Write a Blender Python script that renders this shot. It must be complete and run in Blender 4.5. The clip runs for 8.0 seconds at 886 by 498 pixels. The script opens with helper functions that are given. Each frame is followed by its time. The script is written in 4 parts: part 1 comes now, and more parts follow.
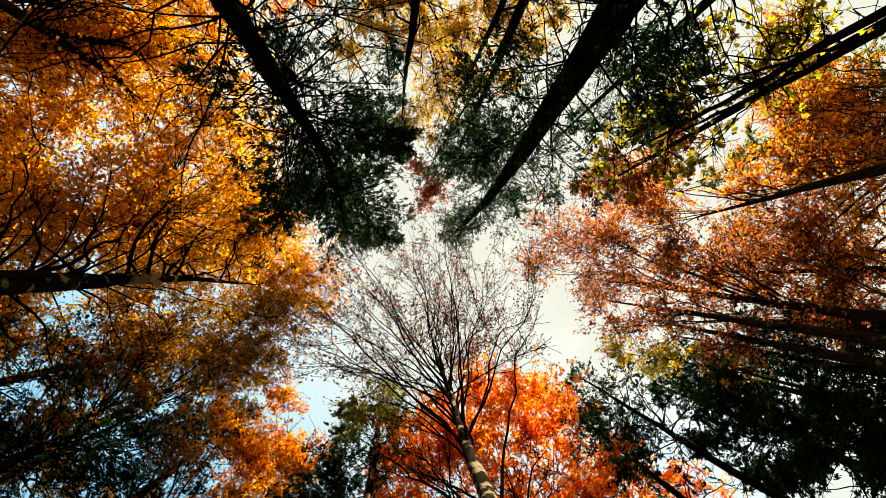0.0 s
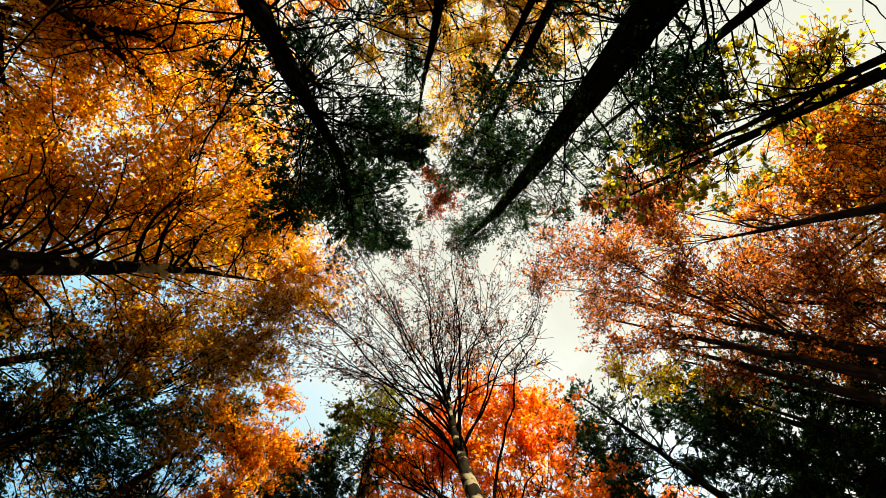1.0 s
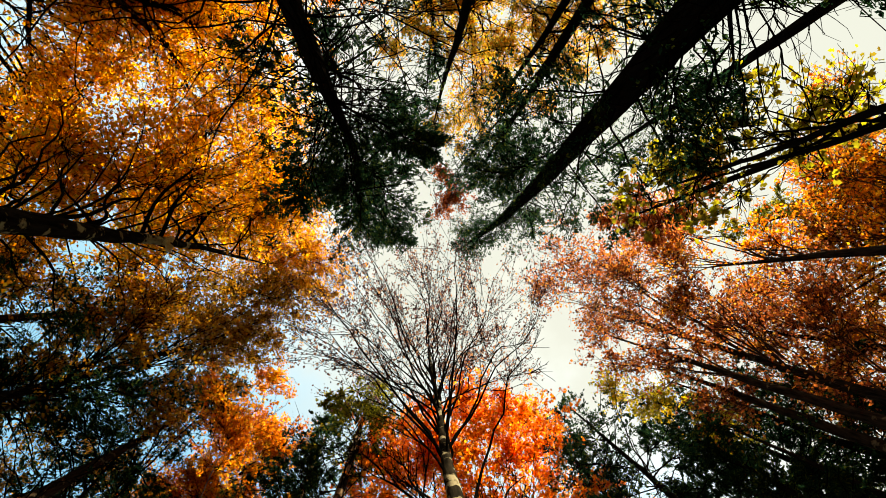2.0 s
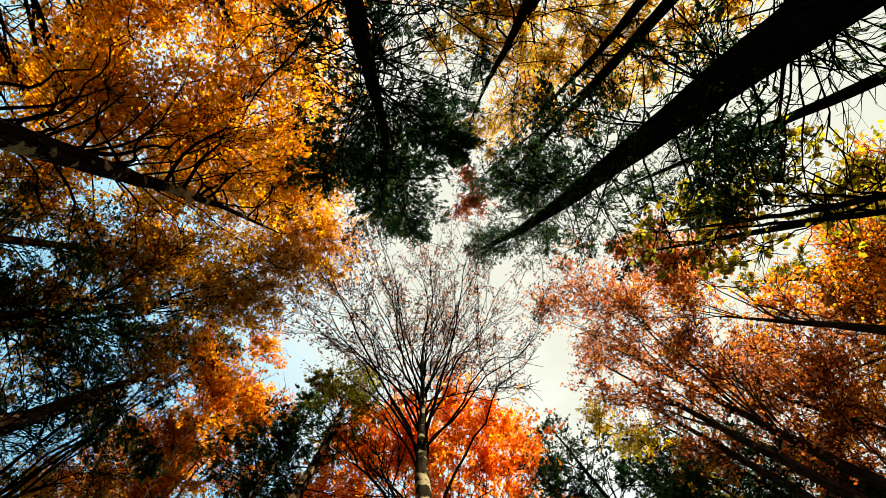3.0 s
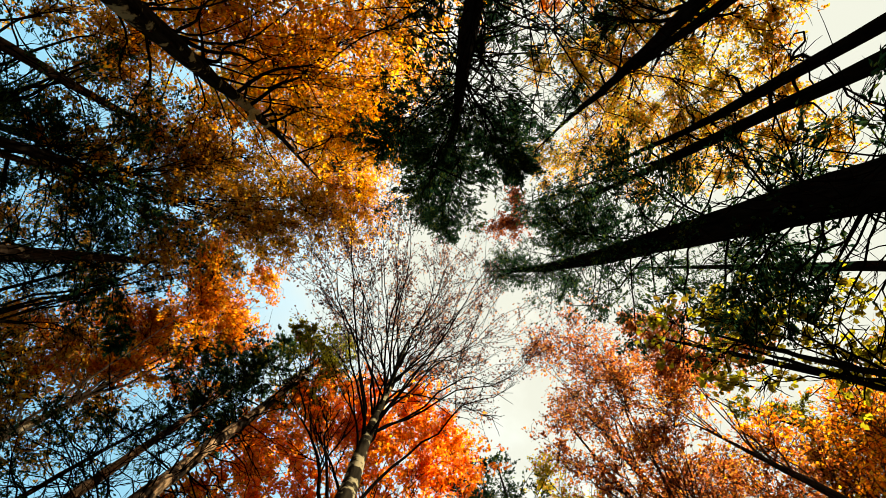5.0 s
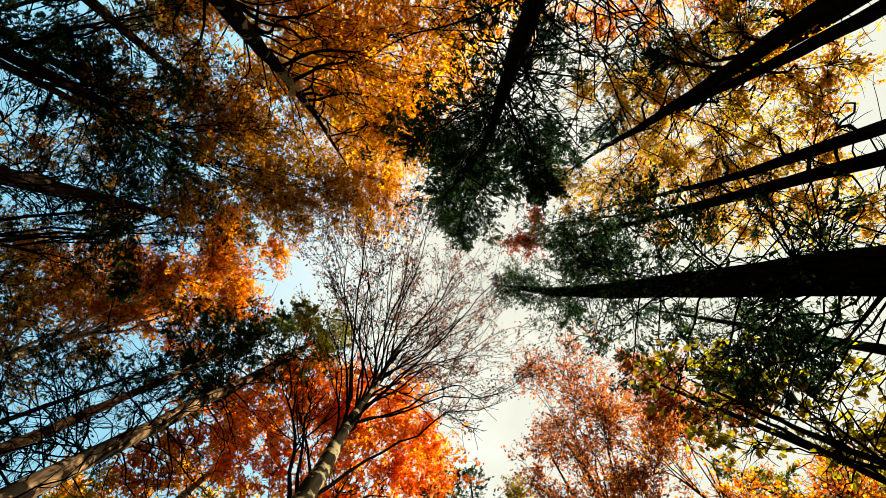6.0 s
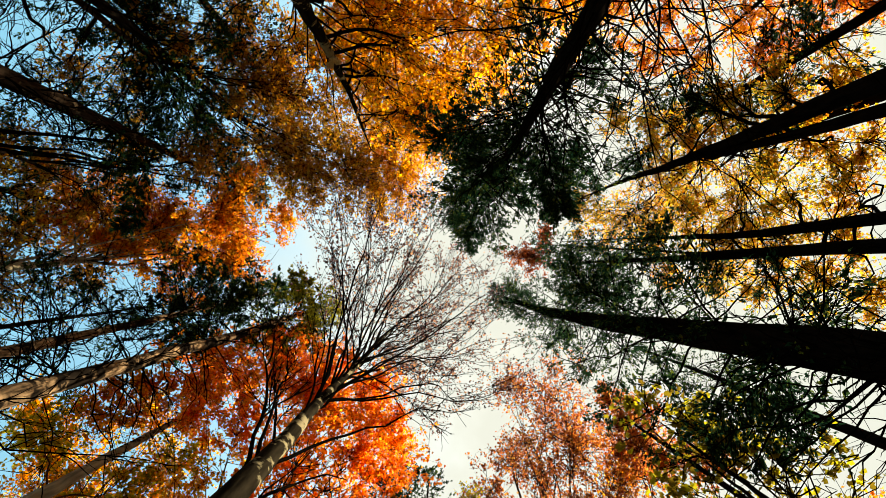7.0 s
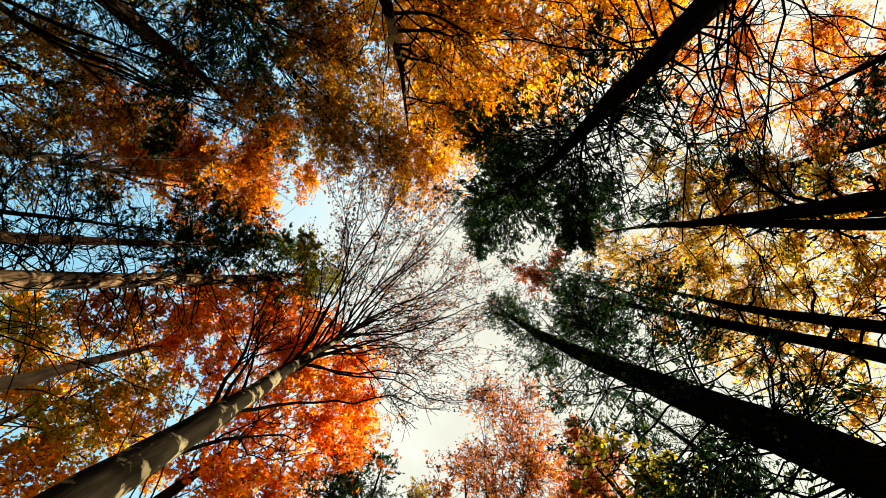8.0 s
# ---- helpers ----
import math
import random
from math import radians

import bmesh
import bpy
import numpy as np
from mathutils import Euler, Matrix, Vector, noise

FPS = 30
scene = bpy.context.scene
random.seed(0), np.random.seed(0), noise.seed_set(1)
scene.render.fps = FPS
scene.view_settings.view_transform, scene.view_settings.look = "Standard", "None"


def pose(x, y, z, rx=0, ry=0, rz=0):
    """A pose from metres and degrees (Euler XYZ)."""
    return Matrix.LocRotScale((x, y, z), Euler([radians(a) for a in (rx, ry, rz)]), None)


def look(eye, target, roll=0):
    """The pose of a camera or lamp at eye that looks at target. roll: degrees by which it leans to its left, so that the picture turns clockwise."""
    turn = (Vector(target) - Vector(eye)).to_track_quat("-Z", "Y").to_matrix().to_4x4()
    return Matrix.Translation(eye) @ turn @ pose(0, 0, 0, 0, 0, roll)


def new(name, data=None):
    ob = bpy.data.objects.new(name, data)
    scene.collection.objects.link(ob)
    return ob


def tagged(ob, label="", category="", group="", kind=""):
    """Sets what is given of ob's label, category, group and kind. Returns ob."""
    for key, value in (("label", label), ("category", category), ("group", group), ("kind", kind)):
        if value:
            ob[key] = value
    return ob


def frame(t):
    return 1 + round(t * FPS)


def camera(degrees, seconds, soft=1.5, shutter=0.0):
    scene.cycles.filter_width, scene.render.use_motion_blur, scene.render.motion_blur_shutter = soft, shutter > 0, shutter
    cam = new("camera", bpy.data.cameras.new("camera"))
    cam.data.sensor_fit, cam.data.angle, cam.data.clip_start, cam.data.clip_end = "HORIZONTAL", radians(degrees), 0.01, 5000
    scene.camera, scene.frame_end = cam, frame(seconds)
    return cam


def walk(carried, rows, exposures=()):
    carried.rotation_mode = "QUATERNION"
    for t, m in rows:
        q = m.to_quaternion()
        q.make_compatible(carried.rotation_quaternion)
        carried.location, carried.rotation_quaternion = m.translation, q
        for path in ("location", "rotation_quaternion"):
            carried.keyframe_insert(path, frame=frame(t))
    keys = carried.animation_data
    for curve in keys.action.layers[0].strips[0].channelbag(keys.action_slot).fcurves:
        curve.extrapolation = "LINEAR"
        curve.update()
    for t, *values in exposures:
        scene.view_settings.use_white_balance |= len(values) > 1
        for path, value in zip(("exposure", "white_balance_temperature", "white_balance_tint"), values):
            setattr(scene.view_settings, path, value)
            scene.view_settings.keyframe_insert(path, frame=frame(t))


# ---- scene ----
# ---- camera and its slow turn under the canopy ----
cam = camera(80.0, 8.0, soft=0.8)
walk(cam, [
    (0.0, pose(0, 0, 1.5, -175.82, 4.38, -0.12)),
    (0.5, pose(0, 0, 1.5, -175.53, 4.23, -1.98)),
    (1.0, pose(0, 0, 1.5, -175.19, 3.91, -3.78)),
    (2.5, pose(0, 0, 1.5, -175.94, 3.67, -13.84)),
    (3.0, pose(0, 0, 1.5, -176.23, 3.22, -19.62)),
    (3.5, pose(0, 0, 1.5, -176.33, 2.97, -25.17)),
    (4.0, pose(0, 0, 1.5, -176.60, 2.81, -31.43)),
    (4.5, pose(0, 0, 1.5, -176.88, 2.55, -36.76)),
    (6.0, pose(0, 0, 1.5, -176.76, 1.27, -52.30)),
    (6.5, pose(0, 0, 1.5, -176.71, 1.31, -57.31)),
    (7.0, pose(0, 0, 1.5, -177.20, 1.40, -63.69)),
    (7.5, pose(0, 0, 1.5, -177.67, 1.27, -70.38)),
    (8.0, pose(0, 0, 1.5, -177.81, 0.93, -78.22)),
], exposures=[(0.0, 2.12, 8450, 0), (8.0, 2.12, 8450, 0)])

# ---- light: low autumn sun and clear sky ----
SUN_AZ, SUN_EL = radians(-56), radians(54)       # azimuth from +x towards +y
world = bpy.data.worlds.new("sky")
scene.world = world
world.use_nodes = True
wn = world.node_tree.nodes
sky = wn.new("ShaderNodeTexSky")
sky.sky_type = 'NISHITA'
sky.sun_disc = False
sky.sun_elevation = SUN_EL
sky.sun_rotation = radians(90) - SUN_AZ
sky.air_density, sky.dust_density, sky.ozone_density = 1.0, 4.0, 1.5
wn["Background"].inputs[1].default_value = 0.1
tone = wn.new("ShaderNodeHueSaturation")
tone.inputs["Hue"].default_value, tone.inputs["Saturation"].default_value = 0.472, 1.28
tone.inputs["Value"].default_value = 1.15
wl = world.node_tree.links
wl.new(sky.outputs[0], tone.inputs["Color"])
# thin bright haze that thickens towards the sun's side
heading = wn.new("ShaderNodeTexCoord")
toward = wn.new("ShaderNodeVectorMath")
toward.operation = 'DOT_PRODUCT'
toward.inputs[1].default_value = (math.cos(SUN_AZ) * 0.75, math.sin(SUN_AZ) * 0.75, 0.66)
wl.new(heading.outputs["Generated"], toward.inputs[0])
wisps = wn.new("ShaderNodeTexNoise")
wisps.inputs["Scale"].default_value, wisps.inputs["Detail"].default_value = 3.5, 6
wl.new(heading.outputs["Generated"], wisps.inputs["Vector"])
wavy = wn.new("ShaderNodeMath")
wavy.operation = 'MULTIPLY_ADD'
wavy.inputs[1].default_value = 0.75
wl.new(wisps.outputs["Fac"], wavy.inputs[0])
wl.new(toward.outputs["Value"], wavy.inputs[2])
veil = wn.new("ShaderNodeMapRange")
veil.interpolation_type = 'SMOOTHSTEP'
veil.inputs[1].default_value, veil.inputs[2].default_value = 0.70, 1.12
wl.new(wavy.outputs[0], veil.inputs[0])
haze = wn.new("ShaderNodeMixRGB")
haze.inputs[2].default_value = (1.94, 2.1, 2.32, 1)
wl.new(veil.outputs[0], haze.inputs[0])
wl.new(tone.outputs[0], haze.inputs[1])
wl.new(haze.outputs[0], wn["Background"].inputs[0])
sun = new("sun", bpy.data.lights.new("sun", 'SUN'))
sun.data.energy, sun.data.angle, sun.data.color = 5.0, radians(0.5), (1.0, 0.93, 0.82)
sun.matrix_world = look((30 * math.cos(SUN_AZ), 30 * math.sin(SUN_AZ), 30 * math.tan(SUN_EL)), (0, 0, 0))


# ---- materials ----
def shader(name):
    m = bpy.data.materials.new(name)
    m.use_nodes = True
    return m, m.node_tree.nodes, m.node_tree.links, m.node_tree.nodes["Principled BSDF"]


def ramp(nodes, stops):
    r = nodes.new("ShaderNodeValToRGB")
    els = r.color_ramp.elements
    while len(els) < len(stops):
        els.new(0.5)
    for e, (p, c) in zip(els, stops):
        e.position, e.color = p, (*c, 1)
    return r


def leaf_material(name, stops, through_light=0.45, single=False, gloss=0.05):
    """Leaf blades: each leaf takes its own shade of the season's colours, and lets light through."""
    m, nodes, links, bsdf = shader(name)
    info = nodes.new("ShaderNodeObjectInfo" if single else "ShaderNodeNewGeometry")
    rnd = info.outputs["Random"] if single else info.outputs["Random Per Island"]
    coord = nodes.new("ShaderNodeTexCoord")
    tone = nodes.new("ShaderNodeTexNoise")
    tone.inputs["Scale"].default_value, tone.inputs["Detail"].default_value = 0.9, 3
    links.new(coord.outputs["Object"], tone.inputs["Vector"])
    mixv = nodes.new("ShaderNodeMath")
    mixv.operation = 'MULTIPLY_ADD'
    mixv.inputs[1].default_value, mixv.inputs[2].default_value = 1.3, -0.65
    links.new(tone.outputs["Fac"], mixv.inputs[0])
    add = nodes.new("ShaderNodeMath")
    links.new(rnd, add.inputs[0])
    links.new(mixv.outputs[0], add.inputs[1])
    cr = ramp(nodes, stops)
    links.new(add.outputs[0], cr.inputs[0])
    # Leaf stains, plus the light and dark of leaf clumps put into the colour.
    stain_shade = nodes.new("ShaderNodeTexNoise")
    stain_shade.inputs["Scale"].default_value, stain_shade.inputs["Detail"].default_value = 8, 4
    links.new(coord.outputs["Object"], stain_shade.inputs["Vector"])
    dark = nodes.new("ShaderNodeMapRange")
    dark.inputs[1].default_value, dark.inputs[2].default_value = 0.35, 0.7
    dark.inputs[3].default_value, dark.inputs[4].default_value = 0.62, 1.3
    links.new(stain_shade.outputs["Fac"], dark.inputs[0])
    mul = nodes.new("ShaderNodeMixRGB")
    mul.blend_type = 'MULTIPLY'
    mul.inputs[0].default_value = 1
    links.new(cr.outputs[0], mul.inputs[1])
    links.new(dark.outputs[0], mul.inputs[2])
    links.new(mul.outputs[0], bsdf.inputs["Base Color"])
    bsdf.inputs["Roughness"].default_value = 0.55
    bsdf.inputs["Specular IOR Level"].default_value = gloss
    tl = nodes.new("ShaderNodeBsdfTranslucent")
    links.new(mul.outputs[0], tl.inputs[0])
    mx = nodes.new("ShaderNodeMixShader")
    mx.inputs[0].default_value = through_light
    links.new(bsdf.outputs[0], mx.inputs[1])
    links.new(tl.outputs[0], mx.inputs[2])
    links.new(mx.outputs[0], nodes["Material Output"].inputs[0])
    return m


def bark_material(name, dark, light, patch=None, patch_at=0.58, ridges=9.0, rough=0.9, patch_scale=2.3):
    """Bark: furrows along the stem, and patches of their own shape: lichen, pale bark, or painted shade and sun
    flecks.
    """
    m, nodes, links, bsdf = shader(name)
    coord = nodes.new("ShaderNodeTexCoord")
    stretch = nodes.new("ShaderNodeMapping")
    stretch.inputs["Scale"].default_value = (ridges, ridges, ridges * 0.16)
    links.new(coord.outputs["Object"], stretch.inputs[0])
    fur = nodes.new("ShaderNodeTexNoise")
    fur.inputs["Scale"].default_value, fur.inputs["Detail"].default_value = 3.0, 8
    links.new(stretch.outputs[0], fur.inputs["Vector"])
    cr = ramp(nodes, [(0.32, dark), (0.68, light)])
    links.new(fur.outputs["Fac"], cr.inputs[0])
    colour = cr.outputs[0]
    if patch:
        blot = nodes.new("ShaderNodeTexNoise")
        blot.inputs["Scale"].default_value, blot.inputs["Detail"].default_value = patch_scale, 4
        blot.inputs["Roughness"].default_value = 0.65
        links.new(coord.outputs["Object"], blot.inputs["Vector"])
        edge = nodes.new("ShaderNodeMapRange")
        edge.inputs[1].default_value, edge.inputs[2].default_value = patch_at - 0.03, patch_at + 0.03
        links.new(blot.outputs["Fac"], edge.inputs[0])
        mx = nodes.new("ShaderNodeMixRGB")
        links.new(edge.outputs[0], mx.inputs[0])
        links.new(colour, mx.inputs[1])
        mx.inputs[2].default_value = (*patch, 1)
        colour = mx.outputs[0]
    links.new(colour, bsdf.inputs["Base Color"])
    bump = nodes.new("ShaderNodeBump")
    bump.inputs["Strength"].default_value, bump.inputs["Distance"].default_value = 0.7, 0.02
    links.new(fur.outputs["Fac"], bump.inputs["Height"])
    links.new(bump.outputs[0], bsdf.inputs["Normal"])
    bsdf.inputs["Roughness"].default_value = rough
    bsdf.inputs["Specular IOR Level"].default_value = 0.0
    return m


GOLD = leaf_material("golden_leaves", [(0.0, (0.46, 0.115, 0.008)), (0.3, (0.84, 0.275, 0.013)), (0.65, (0.92, 0.385, 0.018)), (0.88, (0.92, 0.50, 0.025)), (1.0, (0.66, 0.46, 0.03))], 0.76)
BROWN = leaf_material("russet_leaves", [(0.0, (0.16, 0.05, 0.01)), (0.4, (0.32, 0.11, 0.012)), (0.75, (0.42, 0.18, 0.015)), (1.0, (0.36, 0.22, 0.02))])
ORANGE = leaf_material("orange_leaves", [(0.0, (0.48, 0.08, 0.012)), (0.35, (0.74, 0.19, 0.014)), (0.7, (0.86, 0.30, 0.018)), (1.0, (0.84, 0.45, 0.03))], 0.6)
RED = leaf_material("red_orange_leaves", [(0.0, (0.74, 0.09, 0.014)), (0.4, (0.94, 0.20, 0.018)), (0.75, (0.96, 0.28, 0.022)), (1.0, (0.95, 0.39, 0.03))], 0.76)
DULL_GOLD = leaf_material("dull_golden_leaves", [(0.0, (0.20, 0.065, 0.008)), (0.35, (0.38, 0.14, 0.01)), (0.7, (0.50, 0.22, 0.014)), (1.0, (0.46, 0.28, 0.02))], 0.5)
COPPER = leaf_material("copper_leaves", [(0.0, (0.15, 0.032, 0.016)), (0.35, (0.36, 0.078, 0.022)), (0.7, (0.54, 0.14, 0.028)), (1.0, (0.56, 0.24, 0.04))], 0.52)
RUST = leaf_material("rusty_leaves", [(0.0, (0.18, 0.035, 0.008)), (0.4, (0.42, 0.10, 0.01)), (0.75, (0.60, 0.20, 0.014)), (1.0, (0.55, 0.30, 0.02))], 0.5)
YELLOW = leaf_material("yellow_leaves", [(0.0, (0.40, 0.12, 0.012)), (0.25, (0.66, 0.28, 0.022)), (0.55, (0.66, 0.40, 0.032)), (0.8, (0.36, 0.27, 0.024)), (1.0, (0.13, 0.13, 0.02))], 0.6)
OLIVE_LEAF = leaf_material("olive_yellow_leaves", [(0.0, (0.22, 0.15, 0.012)), (0.5, (0.44, 0.36, 0.02)), (0.8, (0.65, 0.46, 0.02)), (1.0, (0.78, 0.40, 0.02))], 0.58)
MAPLE = leaf_material("yellow_green_leaves", [(0.0, (0.10, 0.06, 0.008)), (0.4, (0.17, 0.125, 0.011)), (0.75, (0.28, 0.25, 0.016)), (1.0, (0.58, 0.50, 0.025))], 0.6)
MAPLE_ONE = leaf_material("yellow_green_leaf_blade", [(0.0, (0.10, 0.06, 0.008)), (0.4, (0.17, 0.125, 0.011)), (0.75, (0.28, 0.25, 0.016)), (1.0, (0.58, 0.50, 0.025))], 0.6, True)
PALE = leaf_material("sparse_dry_leaves", [(0.0, (0.02, 0.012, 0.014)), (0.6, (0.12, 0.05, 0.05)), (1.0, (0.42, 0.19, 0.10))], 0.4)
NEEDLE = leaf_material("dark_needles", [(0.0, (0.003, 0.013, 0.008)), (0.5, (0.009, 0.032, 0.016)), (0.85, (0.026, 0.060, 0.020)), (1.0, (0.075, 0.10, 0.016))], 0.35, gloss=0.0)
OLIVE = leaf_material("olive_needles", [(0.0, (0.02, 0.03, 0.008)), (0.5, (0.16, 0.16, 0.016)), (1.0, (0.42, 0.34, 0.025))], 0.5, gloss=0.0)
# Near-black base: the darkness of backlit trunks is put into the bark colour.
BARK_SILHOUETTE = bark_material("silhouette_bark", (0.0022, 0.0018, 0.0016), (0.009, 0.007, 0.0055))
BARK_BROWN = bark_material("brown_bark", (0.006, 0.0042, 0.0032), (0.03, 0.019, 0.013), (0.11, 0.08, 0.05), 0.64)
BARK_LICHEN = bark_material("lichen_bark", (0.002, 0.0016, 0.0012), (0.012, 0.009, 0.006), (0.15, 0.115, 0.055), 0.6, 9.0, 0.9, 4.5)
BARK_PALE = bark_material("pale_smooth_bark", (0.12, 0.10, 0.07), (0.34, 0.28, 0.19), (0.014, 0.011, 0.008), 0.55, 5.0, 0.7)
# The dark patches paint neighbours' shade onto the pine trunks.
BARK_PINE = bark_material("scaly_tan_shaded_bark", (0.03, 0.019, 0.012), (0.29, 0.185, 0.11), (0.010, 0.0075, 0.006), 0.50, 9.0, 0.9, 2.4)
# Base darkened for neighbours' shade; pale bark patches double as sun flecks.
BARK_GREY = bark_material("grey_shaded_patchy_bark", (0.006, 0.0048, 0.0036), (0.022, 0.0175, 0.012), (0.21, 0.175, 0.11), 0.575, 5.0, 0.8, 3.0)
DARK_RED = leaf_material("dark_red_leaves", [(0.0, (0.07, 0.014, 0.008)), (0.5, (0.20, 0.035, 0.012)), (1.0, (0.45, 0.10, 0.015))], 0.4)
# Twigs stand against bright sky; their backlit blackness is set in the base colour.
TWIG = bark_material("backlit_twig_bark", (0.0012, 0.001, 0.0009), (0.0036, 0.0027, 0.0022), None, 0.5, 20)
TORN = bark_material("pale_torn_bark", (0.30, 0.24, 0.12), (0.62, 0.54, 0.30), None, 0.5, 30)
TWIG_RED = bark_material("reddish_twig_bark", (0.02, 0.010, 0.007), (0.06, 0.03, 0.02), None, 0.5, 20)


# ---- mesh building ----
def make_mesh(name, verts, faces, mat, smooth=True):
    """One mesh from an array of points and an array of equal-sided faces."""
    verts, faces = np.asarray(verts, np.float32).reshape(-1, 3), np.asarray(faces, np.int32)
    me = bpy.data.meshes.new(name)
    n, k = faces.shape
    me.vertices.add(len(verts))
    me.vertices.foreach_set("co", verts.ravel())
    me.loops.add(n * k)
    me.loops.foreach_set("vertex_index", faces.ravel())
    me.polygons.add(n)
    me.polygons.foreach_set("loop_start", np.arange(0, n * k, k, dtype=np.int32))
    me.polygons.foreach_set("use_smooth", np.full(n, smooth))
    me.update(calc_edges=True)
    me.materials.append(mat)
    return me


def part(name, me, parent, label="", kind=""):
    ob = new(name, me)
    ob.parent = parent
    ob.matrix_parent_inverse = parent.matrix_world.inverted()
    return tagged(ob, label, kind=kind)


def unit(v):
    return v / (np.linalg.norm(v, axis=-1, keepdims=True) + 1e-9)


def tubes(P, rad, sides):
    """Round stems along n lines of k points each, with a radius at every point."""
    n, k, _ = P.shape
    tan = unit(np.gradient(P, axis=1))
    chord = unit(P[:, -1] - P[:, 0])
    ref = np.where(np.abs(chord[:, 2:3]) > 0.8, np.array([[1.0, 0, 0]]), np.array([[0, 0, 1.0]]))[:, None]
    a = unit(ref - tan * (tan * ref).sum(-1, keepdims=True))
    b = np.cross(tan, a)
    ang = np.linspace(0, 2 * np.pi, sides, endpoint=False)
    ring = a[:, :, None] * np.cos(ang)[None, None, :, None] + b[:, :, None] * np.sin(ang)[None, None, :, None]
    V = P[:, :, None] + ring * rad[:, :, None, None]
    idx = np.arange(n * k * sides).reshape(n, k, sides)
    q = np.stack([idx[:, :-1], np.roll(idx[:, :-1], -1, 2), np.roll(idx[:, 1:], -1, 2), idx[:, 1:]], -1)
    return V.reshape(-1, 3), q.reshape(-1, 4)


def bend(rng, p0, p1, p2, p3, k, wobble=0.05):
    """n curved lines between p0 and p3, a little crooked."""
    t = np.linspace(0, 1, k)[None, :, None]
    p0, p1, p2, p3 = [np.asarray(p)[:, None] for p in (p0, p1, p2, p3)]
    P = p0 * (1 - t) ** 3 + 3 * p1 * t * (1 - t) ** 2 + 3 * p2 * t * t * (1 - t) + p3 * t ** 3
    size = np.linalg.norm(p3 - p0, axis=-1, keepdims=True)
    off = 0
    for w in (1, 2, 3, 5):
        ph = rng.uniform(0, 2 * np.pi, (len(P), 1, 3))
        off = off + rng.normal(0, 1, (len(P), 1, 3)) * (np.sin(2 * np.pi * w * t + ph) - np.sin(ph)) / w
    return P + off * wobble * size * np.sin(np.pi * np.minimum(t, 0.5)) ** 0.5


def blades(pos, along, up, length, width):
    """Leaf blades, each a folded four-cornered leaf."""
    along = unit(along)
    side = unit(np.cross(up, along))
    nrm = np.cross(along, side)
    L, W = length[:, None], width[:, None]
    mid = pos + along * L * 0.45
    V = np.stack([pos, mid + side * W + nrm * W * 0.35, pos + along * L - nrm * L * 0.12, mid - side * W + nrm * W * 0.35], 1)
    i = np.arange(len(pos))[:, None] * 4
    return V.reshape(-1, 3), np.concatenate([i + [0, 1, 2], i + [0, 2, 3]])


LOBES = [(0.0, 0.0), (0.30, -0.05), (0.26, 0.16), (0.55, 0.30), (0.30, 0.46), (0.34, 0.66), (0.14, 0.64), (0.0, 1.0)]


FAR_LOBES = [(0.0, 0.0), (0.46, 0.14), (0.22, 0.34), (0.38, 0.64), (0.0, 1.0)]


def lobed(pos, along, up, length, shape=None):
    """Leaves with pointed lobes, cupped a little."""
    shape = shape or FAR_LOBES
    along = unit(along)
    side = unit(np.cross(up, along))
    nrm = np.cross(along, side)
    out = shape + [(-x, y) for x, y in shape[-2:0:-1]]
    L = length[:, None]
    rows = [pos + along * L * 0.35] + [pos + side * L * x + along * L * y + nrm * L * (0.25 * abs(x) - 0.12 * y * y) for x, y in out]
    V = np.stack(rows, 1)
    m = len(out)
    i = np.arange(len(pos))[:, None] * (m + 1)
    tris = np.concatenate([i + [0, 1 + j, 1 + (j + 1) % m] for j in range(m)])
    return V.reshape(-1, 3), tris


def stem(rng, line, radii, sides=16, rings=44):
    """A trunk along a line of points: tapered, uneven, flared at the foot."""
    line, radii = np.array(line, float), np.array(radii, float)
    h = np.linspace(0, 1, rings) ** 1.15
    s = np.linspace(0, 1, len(line))
    P = np.stack([np.interp(h, s, line[:, i]) for i in range(3)], 1)
    sway = np.cumsum(rng.normal(0, 0.006, (rings, 2)), 0)
    P[:, :2] += sway * (h[:, None] * (1 - h[:, None]) * 4)
    r = np.interp(h, s, radii)
    r = r * (1 + 0.6 * np.exp(-np.maximum(P[:, 2], 0) / 0.35))
    V, q = tubes(P[None], r[None], sides)
    V = V.reshape(rings, sides, 3)
    lump = np.cumsum(rng.normal(0, 0.02, (rings, sides)), 0) * 0.35 + rng.normal(0, 0.02, (rings, sides))
    lump -= lump.mean(0)
    lump = np.clip(lump, -0.14, 0.14)
    V = P[:, None] + (V - P[:, None]) * (1 + lump[..., None])
    return P, r, V.reshape(-1, 3), q


def inside(rng, n, flat=0.7):
    v = unit(rng.normal(0, 1, (n, 3))) * rng.beta(1.9, 1.7, (n, 1)) * 1.3
    v[:, 2] *= flat
    return v


def pads(rng, n, size, flat=0.7):
    """Places in a crown, gathered into uneven pads of foliage with gaps between them."""
    k = max(4, int(9 * size * size))
    mid = inside(rng, k, flat) * size
    spread = rng.uniform(0.12, 0.3, (k, 1)) * size ** 0.5
    who = rng.integers(0, k, n)
    return mid[who] + rng.normal(0, 1, (n, 3)) * spread[who] * [1, 1, 0.5]


